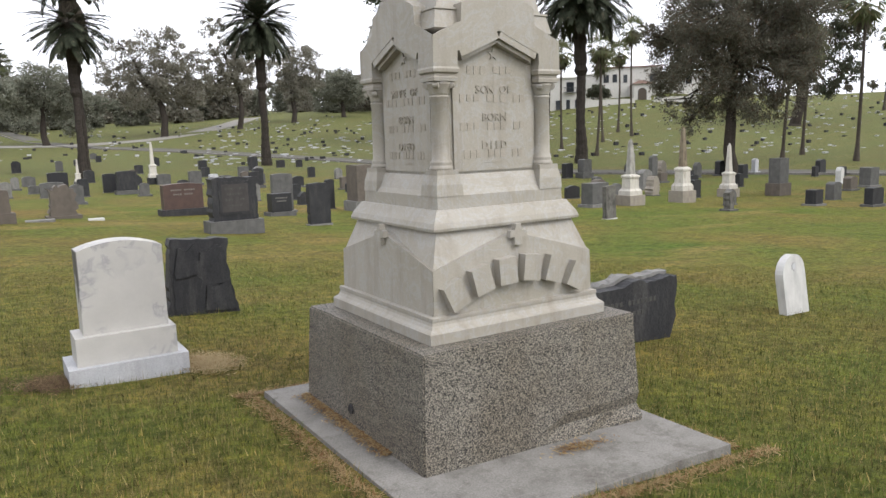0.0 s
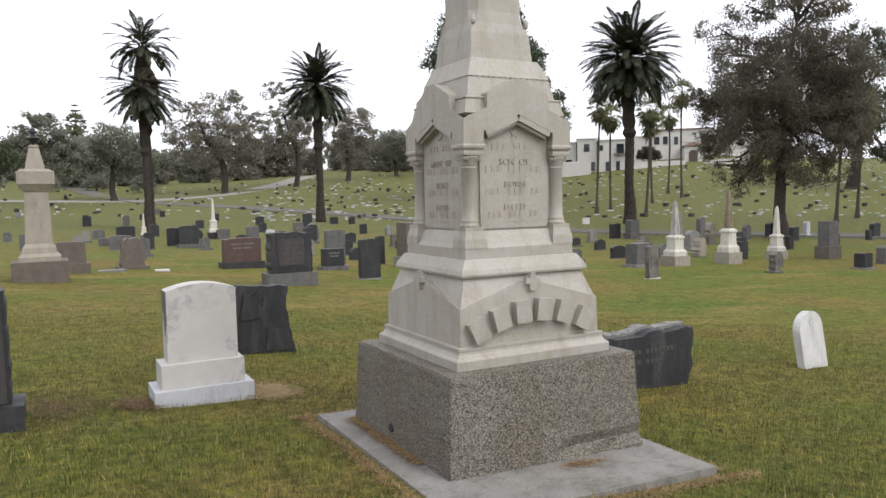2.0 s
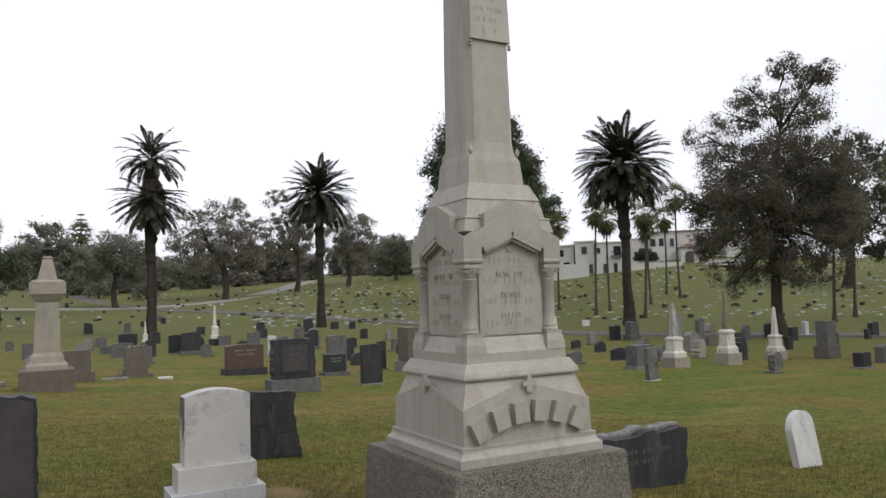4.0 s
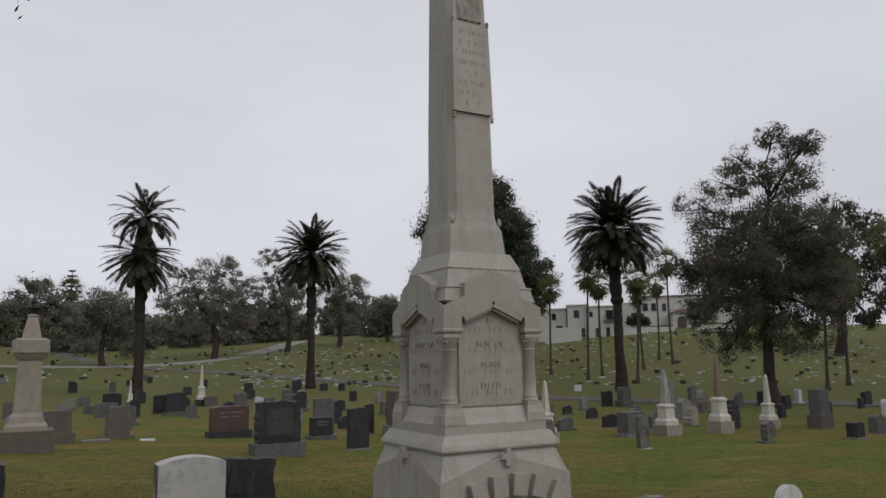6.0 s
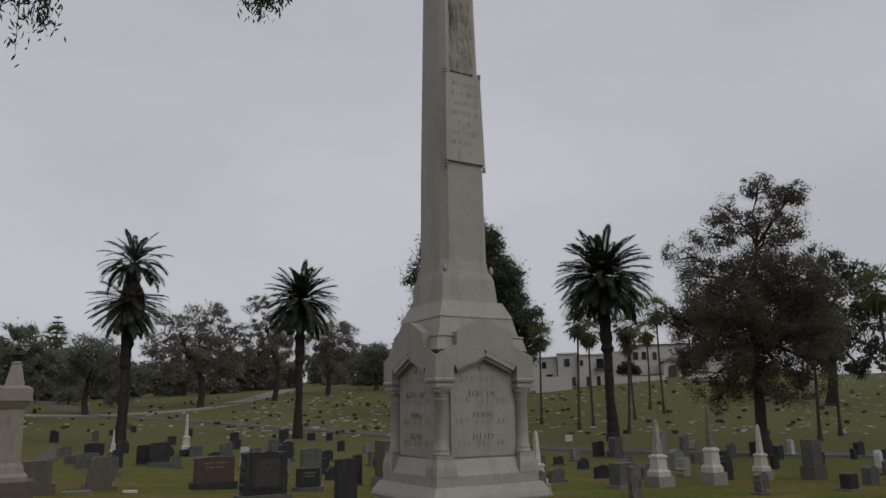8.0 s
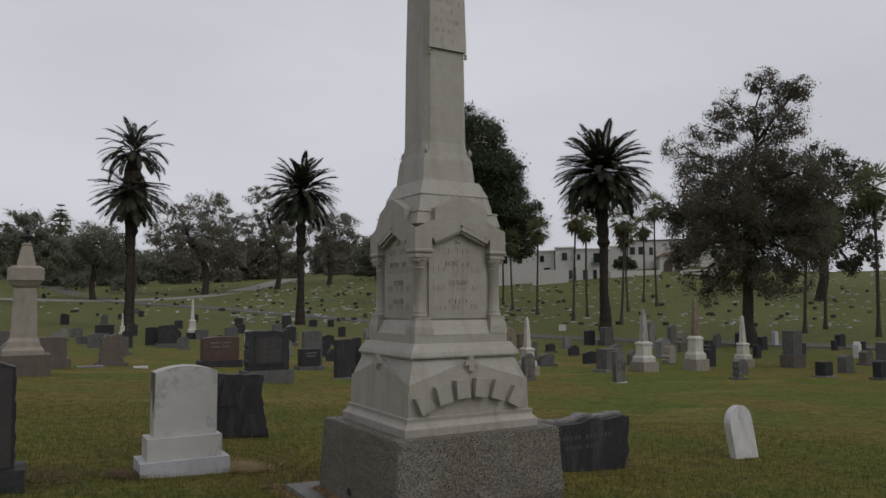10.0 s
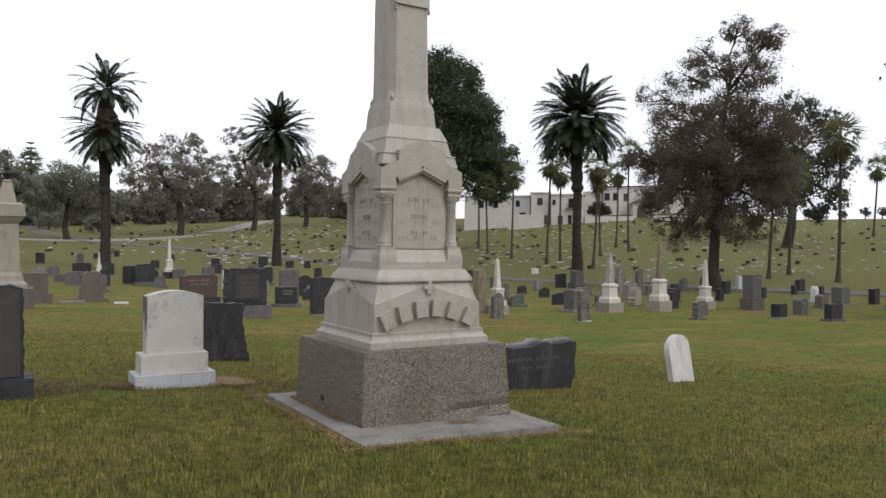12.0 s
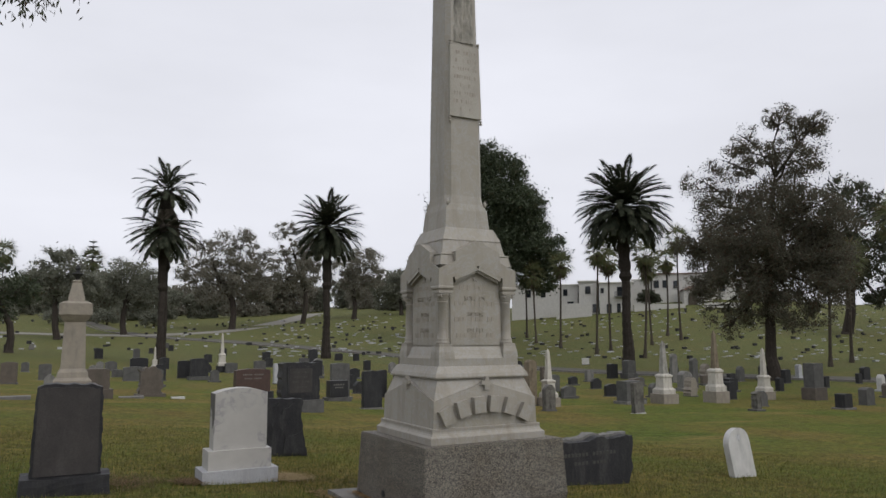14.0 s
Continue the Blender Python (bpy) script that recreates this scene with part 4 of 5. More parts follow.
slab_stone(37.4, 18.9, 0.34, 0.95, WHITE, "small white marble headstone with a pointed top", 0.3, 0.12, WHITE_GREY, 0.2)
slab_stone(41.9, 21.3, 0.34, 0.62, DARK, "dark upright headstone", 0.3)
slab_stone(36.5, 16.7, 0.72, 1.06, GREY, "grey granite block headstone on a wide pale base", 0.6, 0.14, LIGHT_GREY, 0.02)
slab_stone(38.7, 16.2, 0.55, 0.95, BLACK, "black tilted granite headstone", 0.35, 0.06, GREY, 0.05)
slab_stone(36.0, 13.4, 0.80, 1.30, LIGHT_GREY, "large pale granite block monument on a stepped base", 0.7, 0.35, LIGHT_GREY, 0.0)
slab_stone(26.05, 8.2, 0.60, 0.50, DARK, "low dark granite marker on a pale base", 0.4, 0.1, LIGHT_GREY, 0.1)
slab_stone(37.9, 45.3, 0.72, 0.62, WHITE, "small white board marker", 0.08, bow=0.0)
for i in range(24):
    x, y = rng.uniform(10, 44), rng.uniform(14, 60)
    if y > 0.98 * x + 36 or y < 0.62 * x - 4 or math.hypot(x, y) < 33 or 0.75 * x + 0.5 * y > 44:
        continue
    slab_stone(x, y, rng.uniform(0.4, 0.8), rng.uniform(0.5, 1.0), rng.choice((GREY, DARK, LIGHT_GREY, BLACK, TAN)), "low granite headstone among the rows", rng.uniform(0.25, 0.4), rng.choice((0, 0.1)), GREY, rng.choice((0.02, 0.1)))
for i in range(14):
    x, y = rng.uniform(-14, 12), rng.uniform(46, 88)
    slab_stone(x, y, rng.uniform(0.4, 0.8), rng.uniform(0.45, 0.9), rng.choice((GREY, DARK, LIGHT_GREY, BLACK, GREY)), "small headstone far down the lawn", rng.uniform(0.25, 0.4), 0, GREY, rng.choice((0.02, 0.1)))

# uneven rows of older stones across the middle of the lawn
mid = random.Random(23)
for d in (33, 37, 42, 48, 55):
    for i in range(15):
        a = radians(-9 + 4.9 * i + mid.uniform(-2.0, 2.0))
        x, y = -3 + d * math.sin(a) + mid.uniform(-1, 1), -5 + d * math.cos(a) + mid.uniform(-1, 1)
        if mid.random() < 0.28 or any(o.parent is None and o.type == "EMPTY" and math.hypot(o.location.x - x, o.location.y - y) < 1.5 for o in bpy.data.objects):
            continue
        slab_stone(x, y, mid.uniform(0.4, 0.75), mid.uniform(0.5, 1.05), mid.choice((GREY, DARK, DARK, BLACK, TAN, LIGHT_GREY)), "weathered low headstone in an uneven row", mid.uniform(0.2, 0.4), mid.choice((0, 0.12)), GREY, mid.choice((0.02, 0.1, 0.2)))

# a plant left on a grave
pl = stone("grave_plant", 17.6, 21.8, "small dark potted plant on the grass", "plants", category="plant")
pr = random.Random(3)
pv, pf = quads([(pr.gauss(0, 0.12), pr.gauss(0, 0.1), abs(pr.gauss(0.2, 0.1))) for _ in range(90)], [(pr.uniform(-0.1, 0.1), pr.uniform(-0.1, 0.1), pr.uniform(0, 0.1)) for _ in range(90)], [(pr.uniform(-0.03, 0.03), pr.uniform(-0.03, 0.03), 0.02) for _ in range(90)])
leaf_part("leaves", pv, pf, LEAF_DARK, pl)
part("pot", lathe([(0.08, 0), (0.11, 0.16)], n=10), TAN, pl)


def marker_field(name, count, area, mats, label, seed, tall):
    """Countless small markers on a far slope, joined."""
    r = random.Random(seed)
    verts, faces = [], []
    while len(verts) < count * 8:
        x, y = area(r)
        z = height(x, y)
        w, d, h = r.uniform(0.22, 0.55), r.uniform(0.2, 0.32), r.uniform(*tall)
        b = len(verts)
        for zz in (z - 0.1, z + h):
            verts += [(x - w / 2, y - d / 2, zz), (x + w / 2, y - d / 2, zz), (x + w / 2, y + d / 2, zz), (x - w / 2, y + d / 2, zz)]
        faces += [(b + 4, b + 5, b + 6, b + 7)] + [(b + i, b + (i + 1) % 4, b + 4 + (i + 1) % 4, b + 4 + i) for i in range(4)]
    ob = part(name, (verts, faces), mats, None, label)
    return tagged(ob, category="grave markers", kind="stuff")


def hill(r):
    a, d = radians(r.uniform(14, 72)), r.uniform(72, 135)
    return -3 + d * math.sin(a), -5 + d * math.cos(a)


def far_left(r):
    a, d = radians(r.uniform(-8, 30)), r.uniform(78, 150)
    return -3 + d * math.sin(a), -5 + d * math.cos(a)


marker_field("pale_markers", 700, hill, WHITE_GREY, "pale flat grave markers scattered over the hillside", 11, (0.03, 0.15))
marker_field("dark_markers", 230, hill, DARK, "dark low headstones scattered over the hillside", 12, (0.08, 0.36))
marker_field("far_markers", 110, far_left, WHITE_GREY, "small pale markers far down the lawn", 13, (0.04, 0.25))
marker_field("far_dark_markers", 80, far_left, DARK, "small dark headstones far down the lawn", 14, (0.15, 0.4))

# ---- trees ----
def date_palm(x, y, tall, radius, fronds, seed, label, thick=0.48, skirt=0, lean=0.0, high=1.0, lowest=-0.45, arch=60):
    r = random.Random(seed)
    t = thing("date_palm", (x, y, height(x, y) - 0.1), label, "palm tree", "date palms", turn=r.uniform(0, 360))
    bm = bmesh.new()
    pts, rad = [], []
    for i in range(34):
        u = i / 33
        pts.append(Vector((lean * math.sin(u * 2.5) + 0.10 * noise.noise(Vector((u * 5, seed, 0))), 0.10 * noise.noise(Vector((u * 5, seed, 9))), u * tall)))
        rad.append(thick * (1.25 - 0.45 * min(1, u * 4) + (0.30 * (u > 0.55) * (1 + 0.5 * math.sin(i * 2.1)) + 0.45 * max(0, u - 0.86) / 0.14)) * (1 + 0.10 * (i % 2)))
    tube(bm, pts, rad, 12)
    part("trunk", bm, PALM_BARK, t, "dark knobbly palm trunk")
    top = pts[-1] + Vector((0, 0, 0.1))
    part("crown_shaft", lathe([(rad[-1] * 1.02, tall - 0.15), (rad[-1] * 0.9, tall + 0.25), (rad[-1] * 0.45, tall + 0.55), (0.02, tall + 0.65)], n=12, x=pts[-1].x, y=pts[-1].y), PALM_BARK, t)
    for kind, count, mat, nm in ((0, fronds, FROND, "crown"), (1, skirt, DEAD_FROND, "dead_skirt")):
        if not count:
            continue
        cs, us, vs = [], [], []
        for f in range(count):
            az = 2.39996 * f + r.uniform(-0.2, 0.2)
            q = (f + 0.5) / count
            if kind == 0:
                el = math.asin(max(-0.95, min(0.99, high - (high - lowest) * q))) + radians(r.uniform(-5, 5))
                ln = radius * r.uniform(0.92, 1.06)
                bend = radians(r.uniform(0.8, 1.2) * arch * (0.30 + 0.70 * math.cos(el - 0.2)))
            else:
                el, ln, bend = radians(r.uniform(-84, -52)), radius * r.uniform(0.6, 1.35), radians(34)
            out = Vector((math.cos(az), math.sin(az), 0))
            side = Vector((-out.y, out.x, 0))
            p = top + Vector((0, 0, 0.5 * math.sin(el)))
            steps = 20
            for s in range(steps):
                a = max(el - bend * (s / steps) ** 1.3, radians(-86))
                way = out * math.cos(a) + Vector((0, 0, math.sin(a)))
                p = p + way * ln / steps
                up = side.cross(way)
                cs.append(p), us.append(way * ln / steps * 0.7), vs.append(side * 0.05)
                if s < 3:
                    continue
                lf = radius * 0.085 * min(1.0, 0.35 + 0.16 * s, 0.30 + 0.12 * (steps - s)) * r.uniform(0.85, 1.15)
                for sg in (-1, 1):
                    for k in range(3):
                        lw = (side * sg * 0.55 + way * 0.80 + up * r.uniform(0.0, 0.30)).normalized()
                        cs.append(p + lw * lf + way * ln / steps * 0.33 * k)
                        us.append(lw * lf)
                        vs.append((way * 0.6 - side * sg * 0.4) * 0.062 * radius / 4)
        v, fc = quads([tuple(c) for c in cs], [tuple(u) for u in us], [tuple(w) for w in vs])
        leaf_part(nm, v, fc, mat, t)
    return t


def fan_palm(x, y, tall, seed, size=1.5, label="slender fan palm with a shaggy crown"):
    r = random.Random(seed)
    t = thing("fan_palm", (x, y, height(x, y) - 0.1), label, "palm tree", "fan palms below the hill")
    bm = bmesh.new()
    b = r.uniform(-0.4, 0.4)
    pts = [Vector((b * math.sin(u * 1.7), 0.2 * math.sin(u * 2 + seed), tall * u)) for u in [i / 14 for i in range(15)]]
    tube(bm, pts, [0.135 + 0.12 * max(0, 1 - 9 * i / 14) - 0.003 * i for i in range(15)], 8)
    part("trunk", bm, THIN_BARK, t)
    cs, us, vs = [], [], []
    for f in range(34):
        az, q = 2.39996 * f, (f + 0.5) / 34
        el = radians(80 - 150 * q + r.uniform(-10, 10))
        way = Vector((math.cos(az) * math.cos(el), math.sin(az) * math.cos(el), math.sin(el)))
        side = Vector((-math.sin(az), math.cos(az), 0))
        up = side.cross(way)
        hub = pts[-1] + way * size * 0.55
        cs.append(pts[-1] + way * size * 0.28), us.append(way * size * 0.28), vs.append(side * 0.03)
        for k in range(9):
            a = radians(-68 + 17 * k)
            lw = (way * math.cos(a) + side * math.sin(a) + Vector((0, 0, -0.30 - 0.25 * abs(math.sin(a))))).normalized()
            ln = size * 0.38 * r.uniform(0.7, 1.3)
            cs.append(hub + lw * ln), us.append(lw * ln), vs.append((side * math.cos(a) - way * math.sin(a)) * 0.048 * size)
    v, fc = quads([tuple(c) for c in cs], [tuple(u) for u in us], [tuple(w) for w in vs])
    leaf_part("crown", v, fc, FAN, t)
    cs, us, vs = [], [], []
    for f in range(70):
        az = r.uniform(0, 6.283)
        way = Vector((math.cos(az) * 0.35, math.sin(az) * 0.35, -1)).normalized()
        ln = size * r.uniform(0.2, 0.5)
        p = pts[-1] + Vector((math.cos(az) * 0.2, math.sin(az) * 0.2, -r.uniform(0, size * 0.7)))
        cs.append(p + way * ln), us.append(way * ln), vs.append(Vector((-math.sin(az), math.cos(az), 0)) * 0.10)
    v, fc = quads([tuple(c) for c in cs], [tuple(u) for u in us], [tuple(w) for w in vs])
    leaf_part("dead_skirt", v, fc, DEAD_FROND, t)
    return t


def tree(x, y, turn, blobs, trunk_r, leaves, leaf, mat, seed, label, fork=0.35, droop=0.0, name="tree", group="", up=0.0, fill=1.0, limb=0.42):
    """A tree by its crown's lobes (sideways, away, up, radius, thickness of leaf): limbs run to each lobe, twigs and leaves fill it unevenly."""
    r = random.Random(seed)
    nr = np.random.RandomState(seed)
    t = thing(name, (x, y, height(x, y) - 0.15 + up), label, "tree", group, turn=turn)
    bm = bmesh.new()
    low = min(b[2] - b[3] for b in blobs)
    cz = max(1.0, (low + sum(b[2] for b in blobs) / len(blobs)) * fork)
    wob = lambda k: Vector((r.uniform(-k, k), r.uniform(-k, k), 0))
    split = Vector((0, 0, cz)) + wob(trunk_r)
    tube(bm, [Vector((0, 0, 0)), Vector((0, 0, 0.4)), (Vector((0, 0, 0)) + split) / 2 + wob(trunk_r * 0.6), split], [trunk_r * 1.5, trunk_r * 1.1, trunk_r * 0.95, trunk_r * 0.85], 10)
    crest = max(blobs, key=lambda b: b[2])
    lead = Vector((crest[0] * 0.7, crest[1] * 0.7, cz + (crest[2] - cz) * 0.8))
    bow = split.lerp(lead, 0.5) + wob(trunk_r * 2.0)
    tube(bm, [split - Vector((0, 0, 0.2)), bow, lead], [trunk_r * 0.85, trunk_r * 0.5, trunk_r * 0.14], 9)
    for b in blobs:
        c = Vector(b[:3])
        u = min(0.9, max(0.32, (c.z - abs(c.x) * 0.7 - cz) / max(0.5, lead.z - cz)))
        s0 = split.lerp(bow, u * 2) if u < 0.5 else bow.lerp(lead, u * 2 - 1)
        mid = s0.lerp(c, 0.5) + wob(b[3] * 0.25) + Vector((0, 0, b[3] * 0.25))
        k0 = trunk_r * limb * (1 - 0.6 * u) * (0.35 if b[4] < 0.5 else 1.0)
        tube(bm, [s0, s0.lerp(mid, 0.5) + wob(0.2), mid, c], [k0, k0 * 0.75, k0 * 0.5, k0 * 0.22], 7)
        for k in range(7):
            d = Vector((r.gauss(0, 1), r.gauss(0, 1), r.gauss(0.25, 0.8))).normalized()
            e = c + d * b[3] * r.uniform(0.6, 0.98)
            s0 = mid.lerp(c, r.uniform(0.2, 1))
            tube(bm, [s0, s0.lerp(e, 0.5) + wob(b[3] * 0.12), e], [trunk_r * 0.15, trunk_r * 0.09, trunk_r * 0.03], 5)
    part("trunk", bm, BARK, t, "grey-brown trunk with spreading limbs")
    total = sum(b[3] ** 2 * b[4] for b in blobs)
    allc = []
    for b in blobs:
        n = int(leaves * b[3] ** 2 * b[4] / total)
        clumps = max(9, int(52 * b[4] ** 0.9))
        cd = nr.normal(size=(clumps, 3))
        cd /= np.linalg.norm(cd, axis=1)[:, None]
        cc = cd * (nr.uniform(0.25, 1.0, (clumps, 1)) ** 0.55) * b[3] * np.array([1, 1, 0.85])
        size = b[3] * nr.uniform(0.10, 0.27, clumps) * fill
        pick = nr.randint(0, clumps, n)
        off = nr.normal(size=(n, 3)) * size[pick][:, None] * np.array([0.75, 0.75, 0.55])
        if droop:
            off[:, 2] -= np.abs(nr.normal(size=n)) * droop * size[pick]
        allc.append(np.array(b[:3]) + cc[pick] + off)
    c = np.concatenate(allc)
    c = c[c[:, 2] > 0.4]
    u = nr.normal(size=c.shape)
    u[:, 2] -= droop * 1.2
    u /= np.linalg.norm(u, axis=1)[:, None]
    w = np.cross(u, nr.normal(size=c.shape))
    w /= np.linalg.norm(w, axis=1)[:, None]
    k = nr.uniform(0.6, 1.3, (len(c), 1)) * leaf
    v, f = quads(c, u * k, w * k * 0.42)
    leaf_part("crown", v, f, mat, t)
    return t


date_palm(41.2, 43.6, 13.5, 4.3, 170, 1, "tall date palm with a full dark green crown", 0.46)
date_palm(20.2, 62.5, 12.3, 3.6, 140, 2, "date palm with a round dark green crown", 0.40)
date_palm(4.2, 54.2, 13.1, 2.75, 46, 3, "tall date palm with a ragged crown and dead fronds", 0.34, 130, 0.1, 1.0, -0.1, 78)
date_palm(3.9, 53.0, 10.3, 2.75, 84, 4, "date palm with a low drooping dark crown", 0.27, 0, 0.15, 0.55, -0.72, 40)

for i, (px, py, pt) in enumerate(((46.9, 54.5, 10.6), (49.9, 55.8, 9.7), (47.4, 48.2, 9.9), (63.5, 61.5, 9.3), (52.3, 75.5, 8.3), (49.7, 69.5, 8.5), (48.8, 63.2, 9.6), (51.7, 31.7, 7.6))):
    fan_palm(px, py, pt + 0.2, 20 + i, 1.5)
for i, (px, py, pt) in enumerate(((56.5, 33.1, 8.7), (52.3, 26.4, 11.0), (60.4, 25.6, 10.5), (54.3, 21.9, 10.0), (57.0, 57.2, 8.8), (62.0, 57.5, 11.8), (96.0, 47.0, 9.0))):
    fan_palm(px, py, pt + 0.3, 40 + i, 1.6)

# the large pepper tree with a dead upper limb, and the trees round it
tree(39.0, 27.0, -52, [(1.0, -0.6, 5.0, 1.6, 0.90), (-1.4, 0.5, 5.0, 1.5, 0.80), (3.6, 0.4, 7.4, 1.8, 1.00), (-3.3, 1.3, 9.2, 2.1, 1.10), (-4.4, 1.3, 6.7, 1.4, 0.80), (-2.2, -1.2, 7.1, 2.0, 1.15), (-1.6, -1.2, 10.0, 2.4, 1.25), (1.2, 0.9, 9.4, 2.4, 1.25), (0.6, 0.7, 6.7, 1.8, 0.80), (3.1, 0.5, 8.8, 2.1, 1.15), (3.0, -0.5, 6.1, 1.6, 0.80), (0.4, 0.3, 12.4, 2.3, 1.00), (2.5, 0.3, 11.5, 2.0, 1.05), (-2.9, 0.2, 12.1, 1.9, 0.65), (-4.4, -0.3, 13.9, 1.3, 0.25), (-2.2, -0.2, 14.7, 1.6, 0.40), (-0.1, -0.3, 15.3, 1.7, 0.55), (2.2, 0.6, 14.9, 1.8, 0.65), (2.5, 1.4, 17.0, 1.4, 0.65), (1.2, 0.4, 17.9, 1.2, 0.55), (-1.0, 0.0, 16.5, 1.2, 0.35), (3.4, -0.0, 17.3, 0.9, 0.55), (-3.3, -0.2, 4.6, 1.1, 0.40), (-2.7, -0.4, 3.5, 0.8, 0.25), (2.9, -0.4, 4.4, 0.9, 0.30), (-5.2, -0.0, 9.4, 1.0, 0.70), (4.1, -0.1, 10.5, 1.3, 0.75), (-0.6, -0.3, 8.4, 2.2, 1.15)],
     0.40, 160000, 0.082, LEAF_OLIVE, 51, "large dark pepper tree with an open thin top", 0.26, droop=0.6, fill=1.1, group="trees on the lawn", limb=0.62)
tree(80.8, 49.5, -57, [(-1.5, 0, 10.6, 3.3, 1.2), (2.6, 0, 13.0, 3.4, 0.6), (5.4, 0, 10.6, 2.4, 0.8), (1.2, 0, 8.2, 3.0, 1.2), (5.2, 0, 6.4, 1.8, 0.8), (3.2, 0, 4.6, 1.4, 0.9), (-1.2, 0, 15.0, 2.2, 0.4), (1.4, 0, 16.6, 2.8, 0.5), (4.6, 0, 15.6, 2.0, 0.35), (-0.4, 0, 18.4, 1.8, 0.3)],
     0.6, 32000, 0.18, LEAF_DARK, 52, "dark eucalyptus with hanging clumps", 0.35, droop=0.9, group="trees on the hill")
tree(47.6, 75.0, -35, [(-3.2, 0, 22, 3.9, 1.6), (0.4, 0.5, 22, 3.5, 1.6), (-4.9, -1, 18, 3.8, 1.6), (-1, 1, 18, 5, 1.6), (2.6, -1, 18, 3.6, 1.7), (-5.3, 1, 13, 3.8, 1.6), (-1.5, -1, 13.2, 4.5, 1.7), (3, 1, 13.6, 4, 1.7), (5.6, -0.5, 11.6, 3.2, 1.7), (-4, 0, 9.2, 2.8, 1.4), (1, -1, 9.4, 3, 1.5), (5.2, 0, 8, 2.4, 1.4), (7.0, 0.5, 9.6, 2.0, 1.3), (-1, 0, 24.2, 2.6, 1.5), (3.4, 0.6, 16, 3.2, 1.6)],
     0.55, 130000, 0.18, LEAF_FIG, 53, "tall dense dark green fig tree before the white building", 0.3, fill=1.15, group="trees on the hill")
tree(79.9, 81.7, -44, [(0, 0, 2.2, 1.2, 1.4), (-1.0, 0, 1.8, 0.9, 1.0), (1.1, 0, 1.7, 0.9, 1.0)], 0.2, 3000, 0.2, LEAF_DARK, 56, "dark rounded shrub tree behind the garden wall", 0.4, group="trees on the hill")
tree(34.0, 7.2, -68, [(-4.2, 0, 11.4, 1.3, 1.1), (-3.8, 0, 9.9, 0.9, 0.9), (-3.5, 0, 8.4, 1.2, 0.9), (-2.2, 0, 10.8, 1.8, 1.1), (1.6, 0, 10.2, 2.6, 1.2), (3.8, 0, 8.2, 2.8, 1.2), (0.6, 0, 7.2, 1.2, 0.9), (2.4, 0, 5.8, 1.8, 0.9), (5.2, 0, 11.0, 2.8, 1.2), (0.0, 0, 11.6, 1.0, 0.8)],
     0.4, 12000, 0.15, LEAF_DARK, 57, "leafy dark tree at the edge of the lawn", 0.3, group="trees on the lawn")

# trees at the foot of the hill
W1 = [(-3.6, 0, 6.2, 3.2, 1.2), (0, 0, 7.8, 3.6, 1.3), (3.6, 0, 6.2, 3.2, 1.2), (1.6, 0, 3.2, 3.0, 1.2), (-2.0, 0, 3.0, 3.0, 1.2), (-3.2, -1, 1.5, 2.2, 1.2), (0.2, -1, 1.4, 2.2, 1.2), (3.4, -1, 1.5, 2.2, 1.2)]
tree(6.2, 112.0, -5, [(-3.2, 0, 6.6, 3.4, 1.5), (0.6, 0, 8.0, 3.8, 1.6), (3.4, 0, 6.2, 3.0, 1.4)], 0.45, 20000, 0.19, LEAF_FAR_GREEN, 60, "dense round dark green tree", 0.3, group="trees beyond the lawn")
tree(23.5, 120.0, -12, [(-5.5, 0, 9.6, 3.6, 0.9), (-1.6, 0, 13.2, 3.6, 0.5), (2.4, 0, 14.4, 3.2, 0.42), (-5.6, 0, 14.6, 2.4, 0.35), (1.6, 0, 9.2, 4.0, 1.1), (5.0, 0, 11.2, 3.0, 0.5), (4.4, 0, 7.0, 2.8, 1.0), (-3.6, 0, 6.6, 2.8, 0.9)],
     0.55, 30000, 0.19, LEAF_FAR, 61, "wide open-topped tree with haze-paled grey green leaves", 0.35, group="trees beyond the lawn")
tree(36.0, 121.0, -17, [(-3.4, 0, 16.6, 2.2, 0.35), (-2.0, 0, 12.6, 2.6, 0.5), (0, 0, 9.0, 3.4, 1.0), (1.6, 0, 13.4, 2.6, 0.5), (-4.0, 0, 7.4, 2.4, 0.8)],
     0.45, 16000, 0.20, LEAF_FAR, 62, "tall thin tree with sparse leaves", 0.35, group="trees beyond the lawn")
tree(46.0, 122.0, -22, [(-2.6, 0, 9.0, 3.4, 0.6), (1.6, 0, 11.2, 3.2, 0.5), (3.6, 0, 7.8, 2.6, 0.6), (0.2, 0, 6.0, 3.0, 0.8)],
     0.45, 18000, 0.19, LEAF_FAR, 63, "open tree with grey leaves paled for haze", 0.35, group="trees beyond the lawn")
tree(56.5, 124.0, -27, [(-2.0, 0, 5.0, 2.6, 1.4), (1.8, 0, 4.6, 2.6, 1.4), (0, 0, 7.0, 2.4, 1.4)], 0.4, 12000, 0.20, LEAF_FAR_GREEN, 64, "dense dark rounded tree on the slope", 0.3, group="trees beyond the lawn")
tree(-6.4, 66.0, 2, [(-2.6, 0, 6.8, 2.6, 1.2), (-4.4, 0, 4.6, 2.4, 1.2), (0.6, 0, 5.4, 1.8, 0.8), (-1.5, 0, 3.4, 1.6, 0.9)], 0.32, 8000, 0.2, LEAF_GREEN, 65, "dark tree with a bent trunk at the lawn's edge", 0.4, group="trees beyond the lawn")
